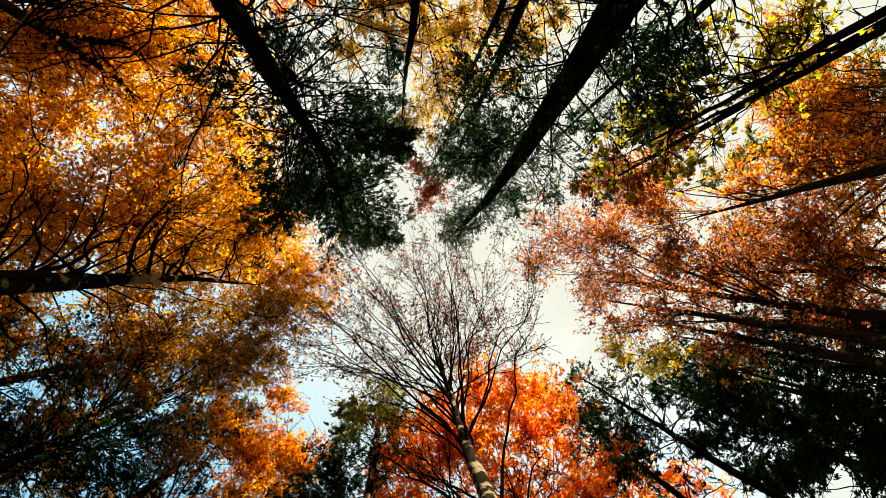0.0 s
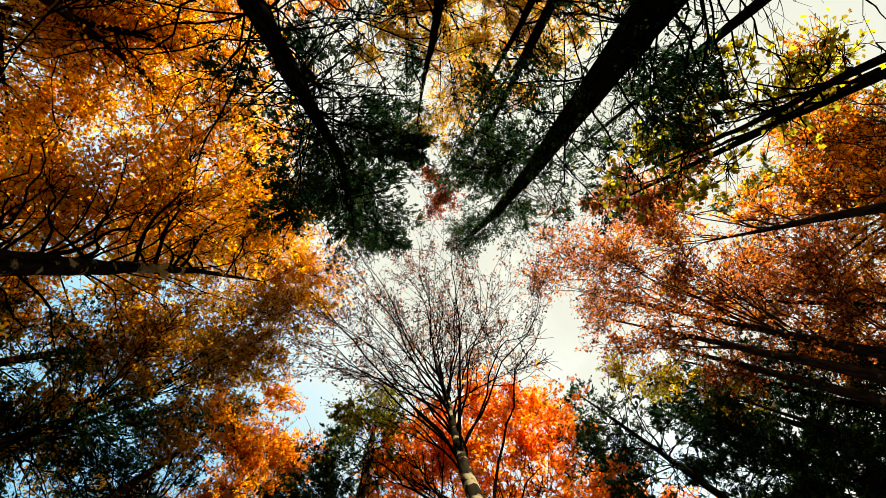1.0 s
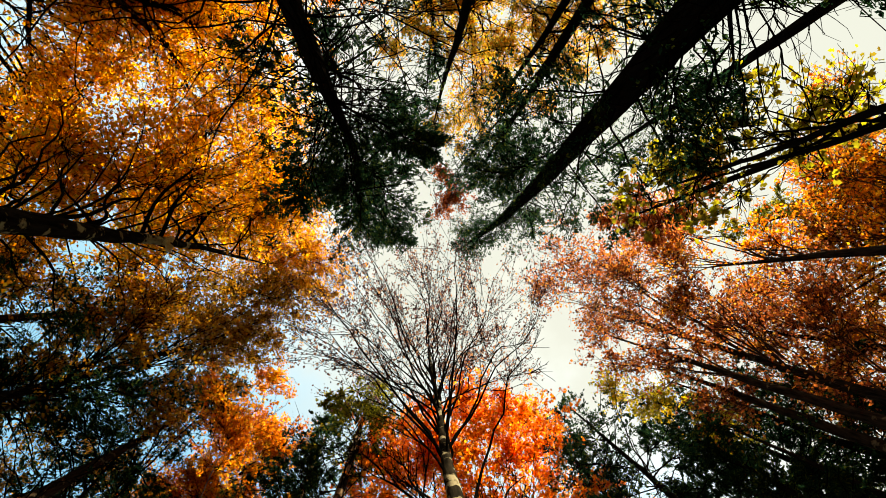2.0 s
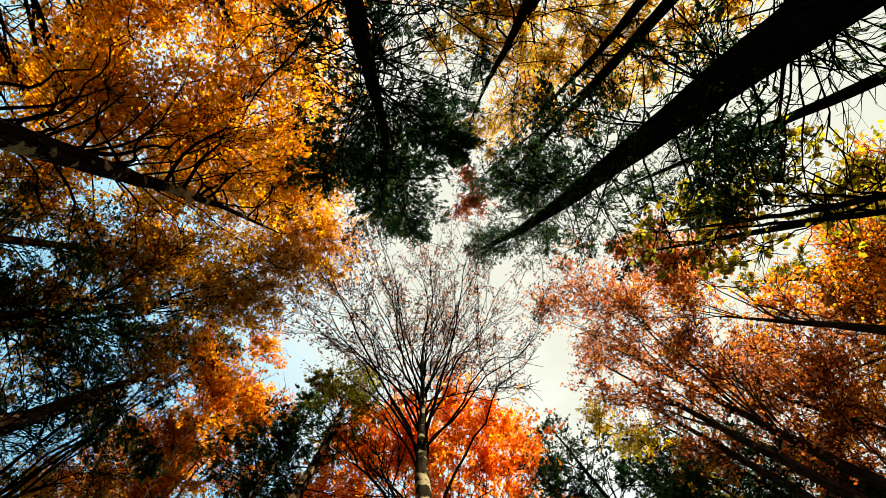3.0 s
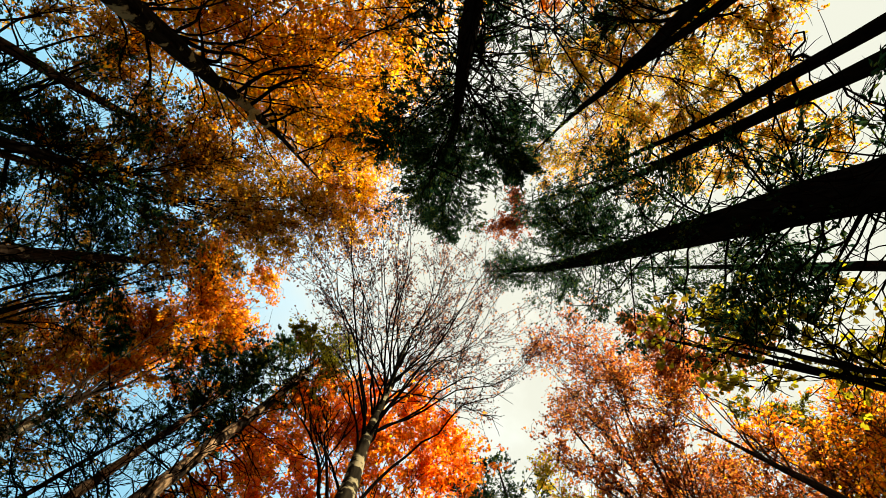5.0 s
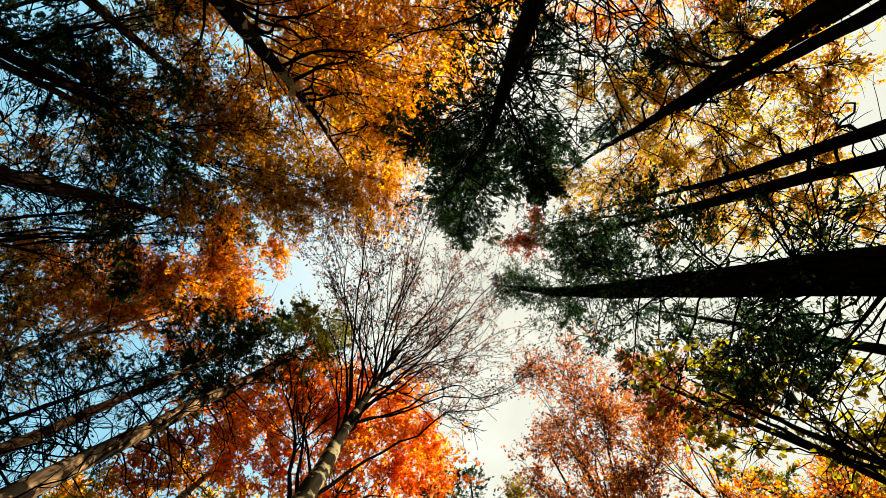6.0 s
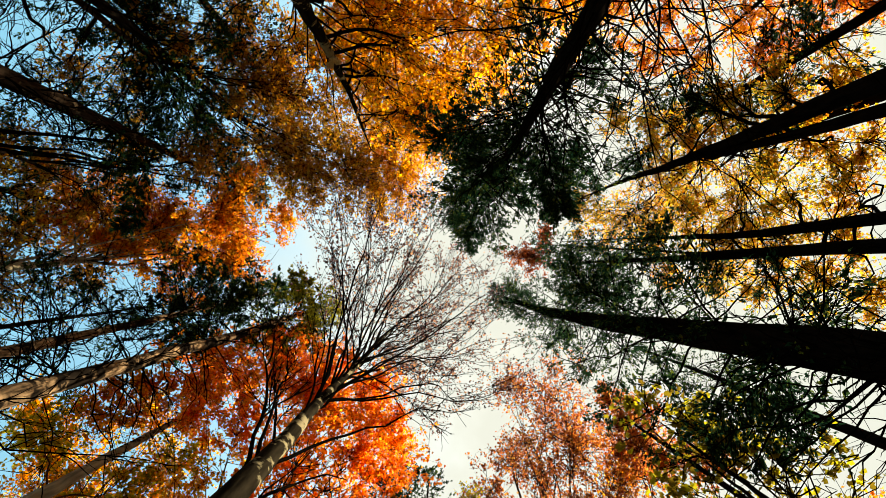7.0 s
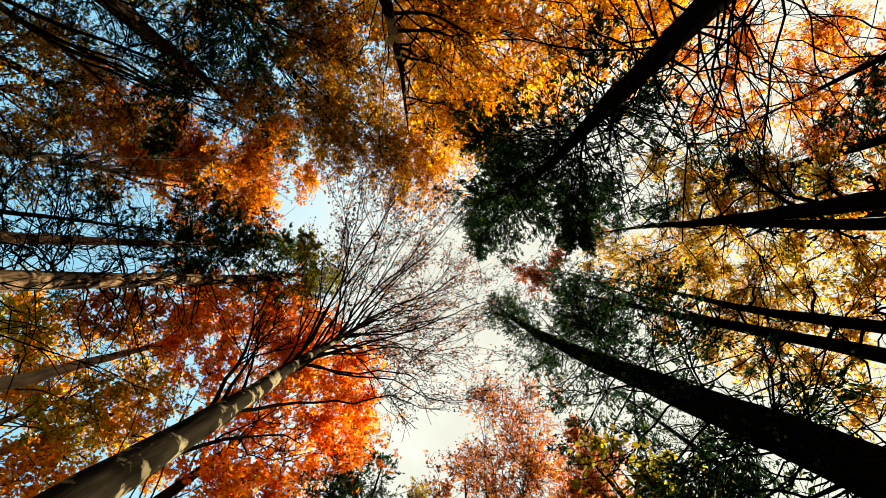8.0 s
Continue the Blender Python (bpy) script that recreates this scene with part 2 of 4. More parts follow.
def slant(ends, knots, runs, turn):
    """How unlikely each knot is as the start of a shoot to each end: far off, or at too wide an angle."""
    d = ends[:, None] - knots[None]
    far = np.linalg.norm(d, axis=2)
    cos = (d * unit(runs)[None]).sum(2) / (far + 1e-6)
    return far * (1 + turn * (1 - cos))


TREES = "trees round the clearing"


def start_tree(name, label, category, line):
    tree = tagged(new(name), label, category, TREES)
    tree.empty_display_size = 0.5
    tree.location = line[0]
    bpy.context.view_layer.update()
    return tree


def broadleaf(name, label, line, radii, clumps, leaves, bark, seed, leaf=0.06, twigs=220, per_twig=14,
              rise=1.0, lowest=3.5, limb_r=0.05, twig_mat=None, shape="blade", limbs_each=1, twig_r=0.006, leaf_share=1.0,
              low_limbs=(), singles=0, flat=0.7, limb_mat=None, scatter=0.35, crook=0.012):
    """A broad-leaved tree: trunk, limbs to every clump of the crown, branches and twigs, leaves on the twigs."""
    rng = np.random.default_rng(seed)
    tree = start_tree(name, label, "tree", line)
    P, r, V, q = stem(rng, line, radii)
    part("trunk", make_mesh("trunk", V, q, bark), tree)
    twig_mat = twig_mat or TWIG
    branch_V, branch_q, off = [], [], 0
    leaf_pos, leaf_dir = [], []
    jobs = [(np.array(c[:3]), c[3]) for c in clumps for _ in range(limbs_each)]
    for c, size in jobs:
        if limbs_each > 1:
            c = c + inside(rng, 1)[0] * size * 0.5
        hd = math.hypot(c[0] - P[-1, 0], c[1] - P[-1, 1])
        zs = max(c[2] - hd * rise - rng.uniform(0.5, 2.5), lowest)
        zs = min(zs + rng.uniform(0, 1) * max(0.0, min(P[-1, 2], c[2]) - zs) * scatter, P[-1, 2] - 0.2)
        k = int(np.argmin(np.abs(P[:, 2] - zs)))
        s = P[k]
        d = c - s
        p1 = s + d * [0.30, 0.30, 0.34]
        p2 = s + d * [0.66, 0.66, 0.68]
        limb = bend(rng, s[None], p1[None], p2[None], c[None], 14, crook)
        lr = min(limb_r * (0.6 + size * 0.35), r[k] * 0.6)
        rad = np.linspace(lr, lr * 0.22, 14)[None]
        LV, lq = tubes(limb, rad, 8)
        part("limb", make_mesh("limb", LV, lq, limb_mat or twig_mat), tree)
        n2 = int(9 + size * 14)
        ends = c + inside(rng, n2, flat) * size * 0.85
        at = 3 + np.argmin(slant(ends, limb[0, 3:], np.gradient(limb[0], axis=0)[3:], 2.0), axis=1)
        st = limb[0, at]
        up = np.array([0, 0, 0.25]) * np.linalg.norm(ends - st, axis=1, keepdims=True)
        ends[:, 2] = np.maximum(ends[:, 2], st[:, 2] - 0.1)
        sec = bend(rng, st, st + (ends - st) * 0.35 - up * 0.3, st + (ends - st) * 0.75, ends, 7, 0.045)
        srad = np.linspace(1, 0.35, 7)[None] * (rad[0, at] * 0.55).clip(max(0.006, twig_r * 1.3), 0.03)[:, None]
        TV, tq = tubes(sec, srad, 5)
        branch_V.append(TV), branch_q.append(tq + off)
        off += len(TV)
        n3 = max(6, int(twigs * size * size / limbs_each))
        tips = c + np.concatenate([pads(rng, n3 * 3 // 4, size, flat), inside(rng, n3 - n3 * 3 // 4, flat) * size])
        knots = np.concatenate([sec[:, 1:].reshape(-1, 3), limb[0, 6:]])
        runs = np.concatenate([np.gradient(sec, axis=1)[:, 1:].reshape(-1, 3), np.gradient(limb[0], axis=0)[6:]])
        dist = slant(tips, knots, runs, 1.2)
        st = knots[np.argmin(dist + rng.uniform(0, 0.12, dist.shape), axis=1)]
        d = tips - st
        tw = np.stack([st, st + d * 0.5 + rng.normal(0, 0.09, d.shape) * np.linalg.norm(d, axis=1, keepdims=True), tips], 1)
        TV, tq = tubes(tw, np.linspace(1, 0.3, tw.shape[1])[None] * rng.uniform(0.7, 1.3, (n3, 1)) * twig_r, 3)
        branch_V.append(TV), branch_q.append(tq + off)
        off += len(TV)
        m = int(round(per_twig * 0.85 * n3 * leaf_share))
        which = rng.integers(0, n3, m)
        knot = rng.uniform(0.15, 1.1, (n3, 3))            # leaves sit in tufts at a few knots of each twig
        t = knot[which, rng.integers(0, 3, m)]
        base = st[which] + d[which] * t[:, None]
        leaf_pos.append(base + rng.normal(0, 0.042, (m, 3)))
        leaf_dir.append(unit(d[which]) * 0.6 + rng.normal(0, 0.6, (m, 3)) + [0, 0, -0.35])
    for (z0, ex, ey, ez, lr) in low_limbs:
        k = int(np.argmin(np.abs(P[:, 2] - z0)))
        s = P[k]
        e = np.array([ex, ey, ez])
        limb = bend(rng, s[None], (s + (e - s) * [0.22, 0.22, 0.42])[None], (s + (e - s) * [0.62, 0.62, 0.80])[None], e[None], 16, 0.009)
        rad = np.linspace(lr, lr * 0.2, 16)[None]
        LV, lq = tubes(limb, rad, 8)
        part("limb", make_mesh("limb", LV, lq, twig_mat), tree)
        n2 = 26
        at = rng.integers(4, 16, n2)
        st = limb[0, at]
        ends = st + unit(e - s) * rng.uniform(0.3, 1.2, (n2, 1)) + rng.normal(0, 0.35, (n2, 3))
        sec = bend(rng, st, st + (ends - st) * 0.4, st + (ends - st) * 0.8, ends, 6, 0.03)
        TV, tq = tubes(sec, np.linspace(1, 0.3, 6)[None] * (rad[0, at] * 0.45)[:, None], 4)
        branch_V.append(TV), branch_q.append(tq + off)
        off += len(TV)
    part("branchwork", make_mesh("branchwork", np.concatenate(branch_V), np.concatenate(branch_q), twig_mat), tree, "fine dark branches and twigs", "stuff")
    pos, along = np.concatenate(leaf_pos), np.concatenate(leaf_dir)
    n = len(pos)
    up = rng.normal(0, 0.55, (n, 3)) + [0, 0, 1]
    size = leaf * rng.uniform(0.8, 1.45, n)
    if shape == "lobed":
        LV, lf = lobed(pos[singles:], along[singles:], up[singles:], size[singles:])
    else:
        LV, lf = blades(pos, along, up, size, size * rng.uniform(0.30, 0.46, n))
    part("foliage", make_mesh("foliage", LV, lf, leaves, False), tree, "", "stuff")
    if singles:
        V1, f1 = lobed(np.zeros((1, 3)), np.array([[0, 1.0, 0]]), np.array([[0, 0, 1.0]]), np.ones(1), LOBES)
        blade = make_mesh("leaf", V1, f1, MAPLE_ONE, False)
        for i in range(singles):
            ob = part("leaf", blade, tree)
            m3 = Matrix(np.stack([unit(np.cross(up[i], -along[i])), unit(along[i]), unit(up[i])], 1).tolist()).to_quaternion().to_matrix().to_4x4()
            ob.matrix_world = Matrix.Translation(pos[i]) @ m3 @ Matrix.Diagonal((size[i], size[i], size[i], 1))
    return tree


def shoots(rng, P, rad, each, spread, share, k=5, least=0.006):
    """Side shoots that leave each parent line at a narrow angle and bend upwards."""
    n, m, _ = P.shape
    who = np.repeat(np.arange(n), each)
    t = rng.uniform(0.22, 0.96, len(who)) * (m - 1)
    seg = np.minimum(t.astype(int), m - 2)
    run = P[who, seg + 1] - P[who, seg]
    st = P[who, seg] + run * (t - seg)[:, None]
    span = np.linalg.norm(P[who, -1] - P[who, 0], axis=1) * (1 - 0.5 * t / (m - 1)) * share * rng.uniform(0.6, 1.25, len(who))
    d = unit(unit(run) + rng.normal(0, spread, run.shape))
    end = st + unit(d + unit(run) * 0.5 + [0, 0, 0.25]) * span[:, None]
    line = bend(rng, st, st + d * span[:, None] * 0.35, st + (end - st) * 0.7, end, k, 0.012)
    thick = (rad[who, seg] * 0.55)[:, None] * np.linspace(1, 0.4, k)[None]
    return line, np.maximum(thick, least)


def bare_beech(name, label, line, radii, targets, low_limbs, bark, seed):
    """A nearly leafless beech: a fan of rising limbs, three orders of finer shoots, and a few dry leaves."""
    rng = np.random.default_rng(seed)
    tree = start_tree(name, label, "tree", line)
    P, r, V, q = stem(rng, line, radii)
    part("trunk", make_mesh("trunk", V, q, bark), tree)
    lines, rads = [], []
    for (z0, ex, ey, ez, lr) in [*low_limbs, *targets]:
        k = int(np.argmin(np.abs(P[:, 2] - z0)))
        s, e = P[k], np.array([ex, ey, ez])
        lr = min(lr, r[k] * 0.6)
        limb = bend(rng, s[None], (s + (e - s) * [0.20, 0.20, 0.34])[None], (s + (e - s) * [0.60, 0.60, 0.72])[None], e[None], 14, 0.009)
        rad = np.linspace(lr, lr * 0.25, 14)[None]
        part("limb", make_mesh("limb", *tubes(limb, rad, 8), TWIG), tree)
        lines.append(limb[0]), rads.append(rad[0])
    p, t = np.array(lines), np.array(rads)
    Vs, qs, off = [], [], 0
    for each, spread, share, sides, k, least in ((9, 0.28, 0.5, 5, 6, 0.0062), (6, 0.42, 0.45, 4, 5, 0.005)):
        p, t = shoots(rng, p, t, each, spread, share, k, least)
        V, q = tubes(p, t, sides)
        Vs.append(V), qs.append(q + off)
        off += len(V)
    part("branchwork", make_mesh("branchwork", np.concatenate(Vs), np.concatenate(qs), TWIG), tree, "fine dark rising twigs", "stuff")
    m = len(p) * 6
    who = rng.integers(0, len(p), m)
    pos = p[who, rng.integers(1, 5, m)] + rng.normal(0, 0.1, (m, 3))
    pos, m = pos[pos[:, 2] > 14], int((pos[:, 2] > 14).sum())
    size = 0.088 * rng.uniform(0.5, 1.2, m)
    V, f = blades(pos, rng.normal(0, 1, (m, 3)) + [0, 0, -0.3], rng.normal(0, 0.6, (m, 3)) + [0, 0, 1], size, size * 0.36)
    part("foliage", make_mesh("foliage", V, f, PALE, False), tree, "a few small dry leaves", "stuff")
    return tree


def conifer(name, label, line, radii, live, reach, bark, seed, needles=None, dead=None, whorl=0.42, per=5, spray=0.068,
            thick=1.0, power=0.75, droop=0.15):
    """A conifer: straight trunk, whorled boughs with flat sprays, and bare dead boughs lower down."""
    rng = np.random.default_rng(seed)
    tree = start_tree(name, label, "tree", line)
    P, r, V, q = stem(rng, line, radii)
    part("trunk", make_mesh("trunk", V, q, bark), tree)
    top = P[-1, 2]
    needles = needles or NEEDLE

    def on_trunk(z):
        return np.stack([np.interp(z, P[:, 2], P[:, i]) for i in range(3)], 1)
    zs = np.repeat(np.arange(live, top - 0.15, whorl), per)
    zs = zs + rng.uniform(-0.15, 0.15, len(zs))
    zs = zs[zs < top - 0.1]
    rel = np.clip((zs - live) / (top - live), 0, 1)
    L = reach * np.clip(1 - rel, 0.03, 1) ** power * rng.uniform(0.35, 1.25, len(zs)) * np.clip(0.55 + rel * 3, 0, 1)
    az = rng.uniform(0, 2 * np.pi, len(zs))
    out = np.stack([np.cos(az), np.sin(az), 0 * az], 1)
    st = on_trunk(zs)
    lift = (-droop + 0.75 * rel ** 1.5)[:, None] * [0, 0, 1.0]
    end = st + (out + lift) * L[:, None]
    b = bend(rng, st, st + (out + lift * 0.5 + [0, 0, 0.12]) * L[:, None] * 0.35, st + (out + lift * 1.2) * L[:, None] * 0.75, end, 8, 0.03)
    V1, q1 = tubes(b, np.linspace(1, 0.25, 8)[None] * (0.005 + 0.007 * L)[:, None], 5)
    Vs, qs, off = [V1], [q1], len(V1)
    n2 = np.maximum(3, (L * 14 * thick * (1.3 - 0.5 * rel) * np.clip(rng.gamma(0.55, 1.75, len(L)), 0.05, 4.5)).astype(int))
    who = np.repeat(np.arange(len(L)), n2)
    t = rng.beta(1.7, 1.0, len(who)) * 0.9 + 0.1
    seg = np.clip((t * 7).astype(int), 0, 6)
    s2 = b[who, seg] + (b[who, seg + 1] - b[who, seg]) * (t * 7 - seg)[:, None]
    dirn = unit(b[who, seg + 1] - b[who, seg])
    lat = unit(np.cross(dirn, [0, 0, 1.0])) * rng.choice([-1, 1], len(who))[:, None]
    l2 = (0.14 + 0.22 * L[who] * (1 - 0.7 * t)) * rng.uniform(0.6, 1.3, len(who))
    d2 = unit(dirn * 0.75 + lat * rng.uniform(0.4, 1.1, (len(who), 1)) + rng.normal(0, 0.12, (len(who), 3)) + [0, 0, -0.12])
    e2 = s2 + d2 * l2[:, None]
    e2 = e2 + [0, 0, -0.05]
    V2, q2 = tubes(np.stack([s2, e2], 1), np.array([[0.0036, 0.0018]]) * np.ones((len(who), 1)), 3)
    Vs.append(V2), qs.append(q2 + off)
    off += len(V2)
    n3 = np.maximum(6, (l2 * 62 * thick).astype(int))
    w3 = np.repeat(np.arange(len(who)), n3)
    tuft = rng.uniform(0.1, 1.1, (len(who), 3))
    t = tuft[w3, rng.integers(0, 3, len(w3))] + rng.normal(0, 0.06, len(w3))
    pos = s2[w3] + (e2[w3] - s2[w3]) * t[:, None] + rng.normal(0, 0.02, (len(w3), 3))
    along = d2[w3] * 1.0 + rng.normal(0, 0.45, (len(w3), 3)) + [0, 0, -0.15]
    up = rng.normal(0, 0.45, (len(w3), 3)) + [0, 0, 1]
    size = spray * rng.uniform(0.6, 1.35, len(w3))
    FV, ff = blades(pos, along, up, size, size * rng.uniform(0.17, 0.28, len(w3)))
    if dead:
        z0, n, far = dead
        zs = np.sort(rng.uniform(z0, live + 1.5, n))
        az = rng.uniform(0, 2 * np.pi, n)
        Ld = far * rng.uniform(0.5, 1.2, n)
        out = np.stack([np.cos(az), np.sin(az), rng.uniform(-0.15, 0.35, n)], 1)
        st = on_trunk(zs)
        b = bend(rng, st, st + out * Ld[:, None] * 0.35 + [0, 0, 0.1], st + out * Ld[:, None] * 0.7, st + out * Ld[:, None] - [0, 0, 0.15], 9, 0.04)
        fat = np.linspace(1, 0.2, 9)[None] * rng.uniform(0.007, 0.015, (n, 1))
        for i in range(n):
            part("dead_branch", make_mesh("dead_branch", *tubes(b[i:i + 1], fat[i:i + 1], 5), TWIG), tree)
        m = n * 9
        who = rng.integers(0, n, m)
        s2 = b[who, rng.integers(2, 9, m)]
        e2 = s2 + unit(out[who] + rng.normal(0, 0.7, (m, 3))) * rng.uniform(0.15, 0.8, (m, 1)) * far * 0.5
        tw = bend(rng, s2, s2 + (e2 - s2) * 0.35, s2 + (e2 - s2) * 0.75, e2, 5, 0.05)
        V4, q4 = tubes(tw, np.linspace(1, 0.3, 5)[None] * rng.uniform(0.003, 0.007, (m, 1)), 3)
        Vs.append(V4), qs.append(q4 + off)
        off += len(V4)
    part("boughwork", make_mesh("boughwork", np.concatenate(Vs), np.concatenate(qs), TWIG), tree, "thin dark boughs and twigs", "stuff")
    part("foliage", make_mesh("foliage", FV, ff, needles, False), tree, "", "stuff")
    return tree


# ---- ground ----
def ground_material():
    m, nodes, links, bsdf = shader("leaf_litter")
    coord = nodes.new("ShaderNodeTexCoord")
    big, cell = nodes.new("ShaderNodeTexNoise"), nodes.new("ShaderNodeTexVoronoi")
    big.inputs["Scale"].default_value, big.inputs["Detail"].default_value = 0.6, 8
    cell.inputs["Scale"].default_value = 23
    cell.inputs["Randomness"].default_value = 1.0
    links.new(coord.outputs["Object"], big.inputs["Vector"])
    links.new(coord.outputs["Object"], cell.inputs["Vector"])
    tint = nodes.new("ShaderNodeMixRGB")
    tint.inputs[0].default_value = 0.5
    links.new(big.outputs["Fac"], tint.inputs[1])
    links.new(cell.outputs["Color"], tint.inputs[2])
    cr = ramp(nodes, [(0.2, (0.012, 0.009, 0.006)), (0.5, (0.04, 0.024, 0.011)), (0.75, (0.085, 0.045, 0.015)), (0.95, (0.12, 0.075, 0.02))])
    links.new(tint.outputs[0], cr.inputs[0])
    links.new(cr.outputs[0], bsdf.inputs["Base Color"])
    bump = nodes.new("ShaderNodeBump")
    bump.inputs["Distance"].default_value = 0.03
    links.new(cell.outputs["Distance"], bump.inputs["Height"])
    links.new(bump.outputs[0], bsdf.inputs["Normal"])
    bsdf.inputs["Roughness"].default_value = 0.95
    return m


def ground():
    steps = np.concatenate([-np.geomspace(2000, 12, 24), np.linspace(-11, 11, 45), np.geomspace(12, 2000, 24)])
    X, Y = np.meshgrid(steps, steps, indexing="ij")
    far = np.clip((np.hypot(X, Y) - 6) / 30, 0, 1)
    Z = 0.05 * np.sin(X * 0.9 + 1) * np.cos(Y * 0.7) * (1 - far) + 0.6 * np.sin(X * 0.02) * np.cos(Y * 0.023) * far
    n = len(steps)
    i = np.arange(n * n).reshape(n, n)
    q = np.stack([i[:-1, :-1], i[1:, :-1], i[1:, 1:], i[:-1, 1:]], -1).reshape(-1, 4)
    tagged(new("ground", make_mesh("ground", np.stack([X, Y, Z], -1), q, ground_material())), "brown forest floor covered with fallen leaves", "ground", kind="structure")


def fallen_leaves():
    rng = np.random.default_rng(9)
    n = 18000
    a, d = rng.uniform(0, 2 * np.pi, n), 13 * np.sqrt(rng.uniform(0, 1, n))
    x, y = np.cos(a) * d, np.sin(a) * d
    far = np.clip((d - 6) / 30, 0, 1)
    z = 0.05 * np.sin(x * 0.9 + 1) * np.cos(y * 0.7) * (1 - far) + 0.6 * np.sin(x * 0.02) * np.cos(y * 0.023) * far + rng.uniform(0.004, 0.03, n)
    size = rng.uniform(0.05, 0.1, n)
    V, f = blades(np.stack([x, y, z], 1), rng.normal(0, 1, (n, 3)) * [1, 1, 0.15], rng.normal(0, 0.25, (n, 3)) + [0, 0, 1], size, size * 0.38)
    tagged(new("fallen_leaf_litter", make_mesh("fallen_leaf_litter", V, f, RUST, False)), "dry rusty fallen leaves lying on the forest floor", "leaf litter", kind="stuff")


ground()
fallen_leaves()

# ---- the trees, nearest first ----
conifer("spruce_tree", "tall dark spruce with a thick trunk black against the sky", [(1.82, -2.74, 0), (1.95, -2.64, 5), (2.03, -2.58, 7), (2.19, -2.48, 11), (2.28, -2.37, 16), (2.05, -2.20, 25.5)],
        [0.25, 0.195, 0.175, 0.15, 0.115, 0.03], 4.8, 1.55, BARK_SILHOUETTE, 11, dead=(3.4, 60, 1.3), thick=0.85, spray=0.052, power=0.42)
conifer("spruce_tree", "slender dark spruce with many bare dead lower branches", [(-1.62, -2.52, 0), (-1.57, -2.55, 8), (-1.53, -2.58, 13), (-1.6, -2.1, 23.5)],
        [0.13, 0.1, 0.07, 0.02], 8.2, 2.1, BARK_SILHOUETTE, 12, dead=(3.5, 125, 1.9), thick=1.0, spray=0.06, power=0.45)
gold_beech = broadleaf("beech_tree", "golden-leaved beech with lichen on its dark trunk", [(-2.76, 0.05, 0), (-2.78, -0.03, 4.2), (-2.93, -0.08, 6), (-3.04, -0.12, 7.5), (-2.97, -0.14, 9.2), (-2.9, -0.05, 12.5)],
          [0.12, 0.105, 0.09, 0.062, 0.036, 0.008],
          [(-3.9, -2.5, 10.5, 1.64), (-4.6, -1.3, 9.5, 1.46), (-4.0, -1.3, 14.5, 1.67), (-3.4, -0.6, 18.5, 1.3), 
           (-4.4, -1.1, 12.5, 1.41), (-3.9, -2.5, 14.5, 1.25), (-5.3, -0.8, 9.5, 1.2), (-3.6, -1.0, 19.0, 0.94), (-4.8, -0.4, 18.5, 0.82), (-4.8, -1.1, 9.0, 0.68), (-4.3, -1.2, 10.5, 0.77), (-5.5, -2.0, 9.5, 0.69), (-6.4, -1.0, 14.5, 1.11), (-5.7, -1.0, 16.5, 1.12), (-4.7, -0.9, 18.5, 1.09)],
          GOLD, BARK_LICHEN, 21, leaf=0.052, leaf_share=0.84, limbs_each=2, lowest=3.2, rise=1.6, twigs=270, limb_r=0.022, scatter=0.6, twig_r=0.0045,
          low_limbs=[(4.6, -6.5, -1.7, 9.5, 0.014), (5.2, -6.4, -2.2, 10.5, 0.015), (5.6, -5.9, -2.2, 11.0, 0.012), (5.8, -5.5, -3.2, 11.5, 0.015), (6.4, -4.4, -3.5, 12.0, 0.012),
                     (6.9, -3.8, -2.9, 13.0, 0.014), (7.6, -3.0, -2.6, 14.0, 0.011), (8.4, -2.7, -1.3, 14.5, 0.012), (8.8, -2.9, -0.5, 14.5, 0.009), (6.1, -5.0, -2.7, 12.5, 0.009),
                     (7.2, -4.2, -2.1, 13.0, 0.009), (5.0, -5.5, -1.3, 9.0, 0.011), (8.0, -3.5, -1.3, 13.5, 0.009), (4.8, -5.0, 1.0, 8.5, 0.012), (5.6, -5.0, 1.6, 9.5, 0.014),
                     (6.2, -4.6, 1.1, 10.5, 0.012), (6.8, -4.2, 1.0, 11.5, 0.010), (7.6, -3.1, 0.7, 13.0, 0.010), (7.0, -3.6, 0.5, 12.0, 0.009), (5.2, -5.5, 0.4, 8.5, 0.010)])
flap_V, flap_f = lobed(np.array([[0.0, 0, 0], [0.02, 0.01, -0.03]]), np.array([[0.5, 0.8, 0.2], [0.8, -0.4, 0.3]]), np.array([[0.2, -0.2, 1.0], [-0.3, 0.2, 1.0]]), np.array([0.17, 0.11]))
part("torn_bark", make_mesh("torn_bark", flap_V + [-2.95, -0.12, 7.98], flap_f, TORN, False), gold_beech, "small pale curled strip of torn bark")
broadleaf("beech_tree", "golden beech behind the dark spruce", [(-6.4, -4.2, 0), (-6.2, -4.2, 7), (-5.6, -4.2, 14)], [0.16, 0.12, 0.03],
          [(-4.5, -4.5, 12.5, 1.53), (-5.9, -4.5, 11.5, 1.61), (-4.7, -4.5, 17.5, 1.2), (-4.0, -1.8, 16.5, 1.28), (-7.7, -1.6, 11.5, 1.28)],
          GOLD, BARK_BROWN, 22, limbs_each=2, twigs=270, leaf=0.054, leaf_share=1.0)
fan_rng = random.Random(5)
fan = []
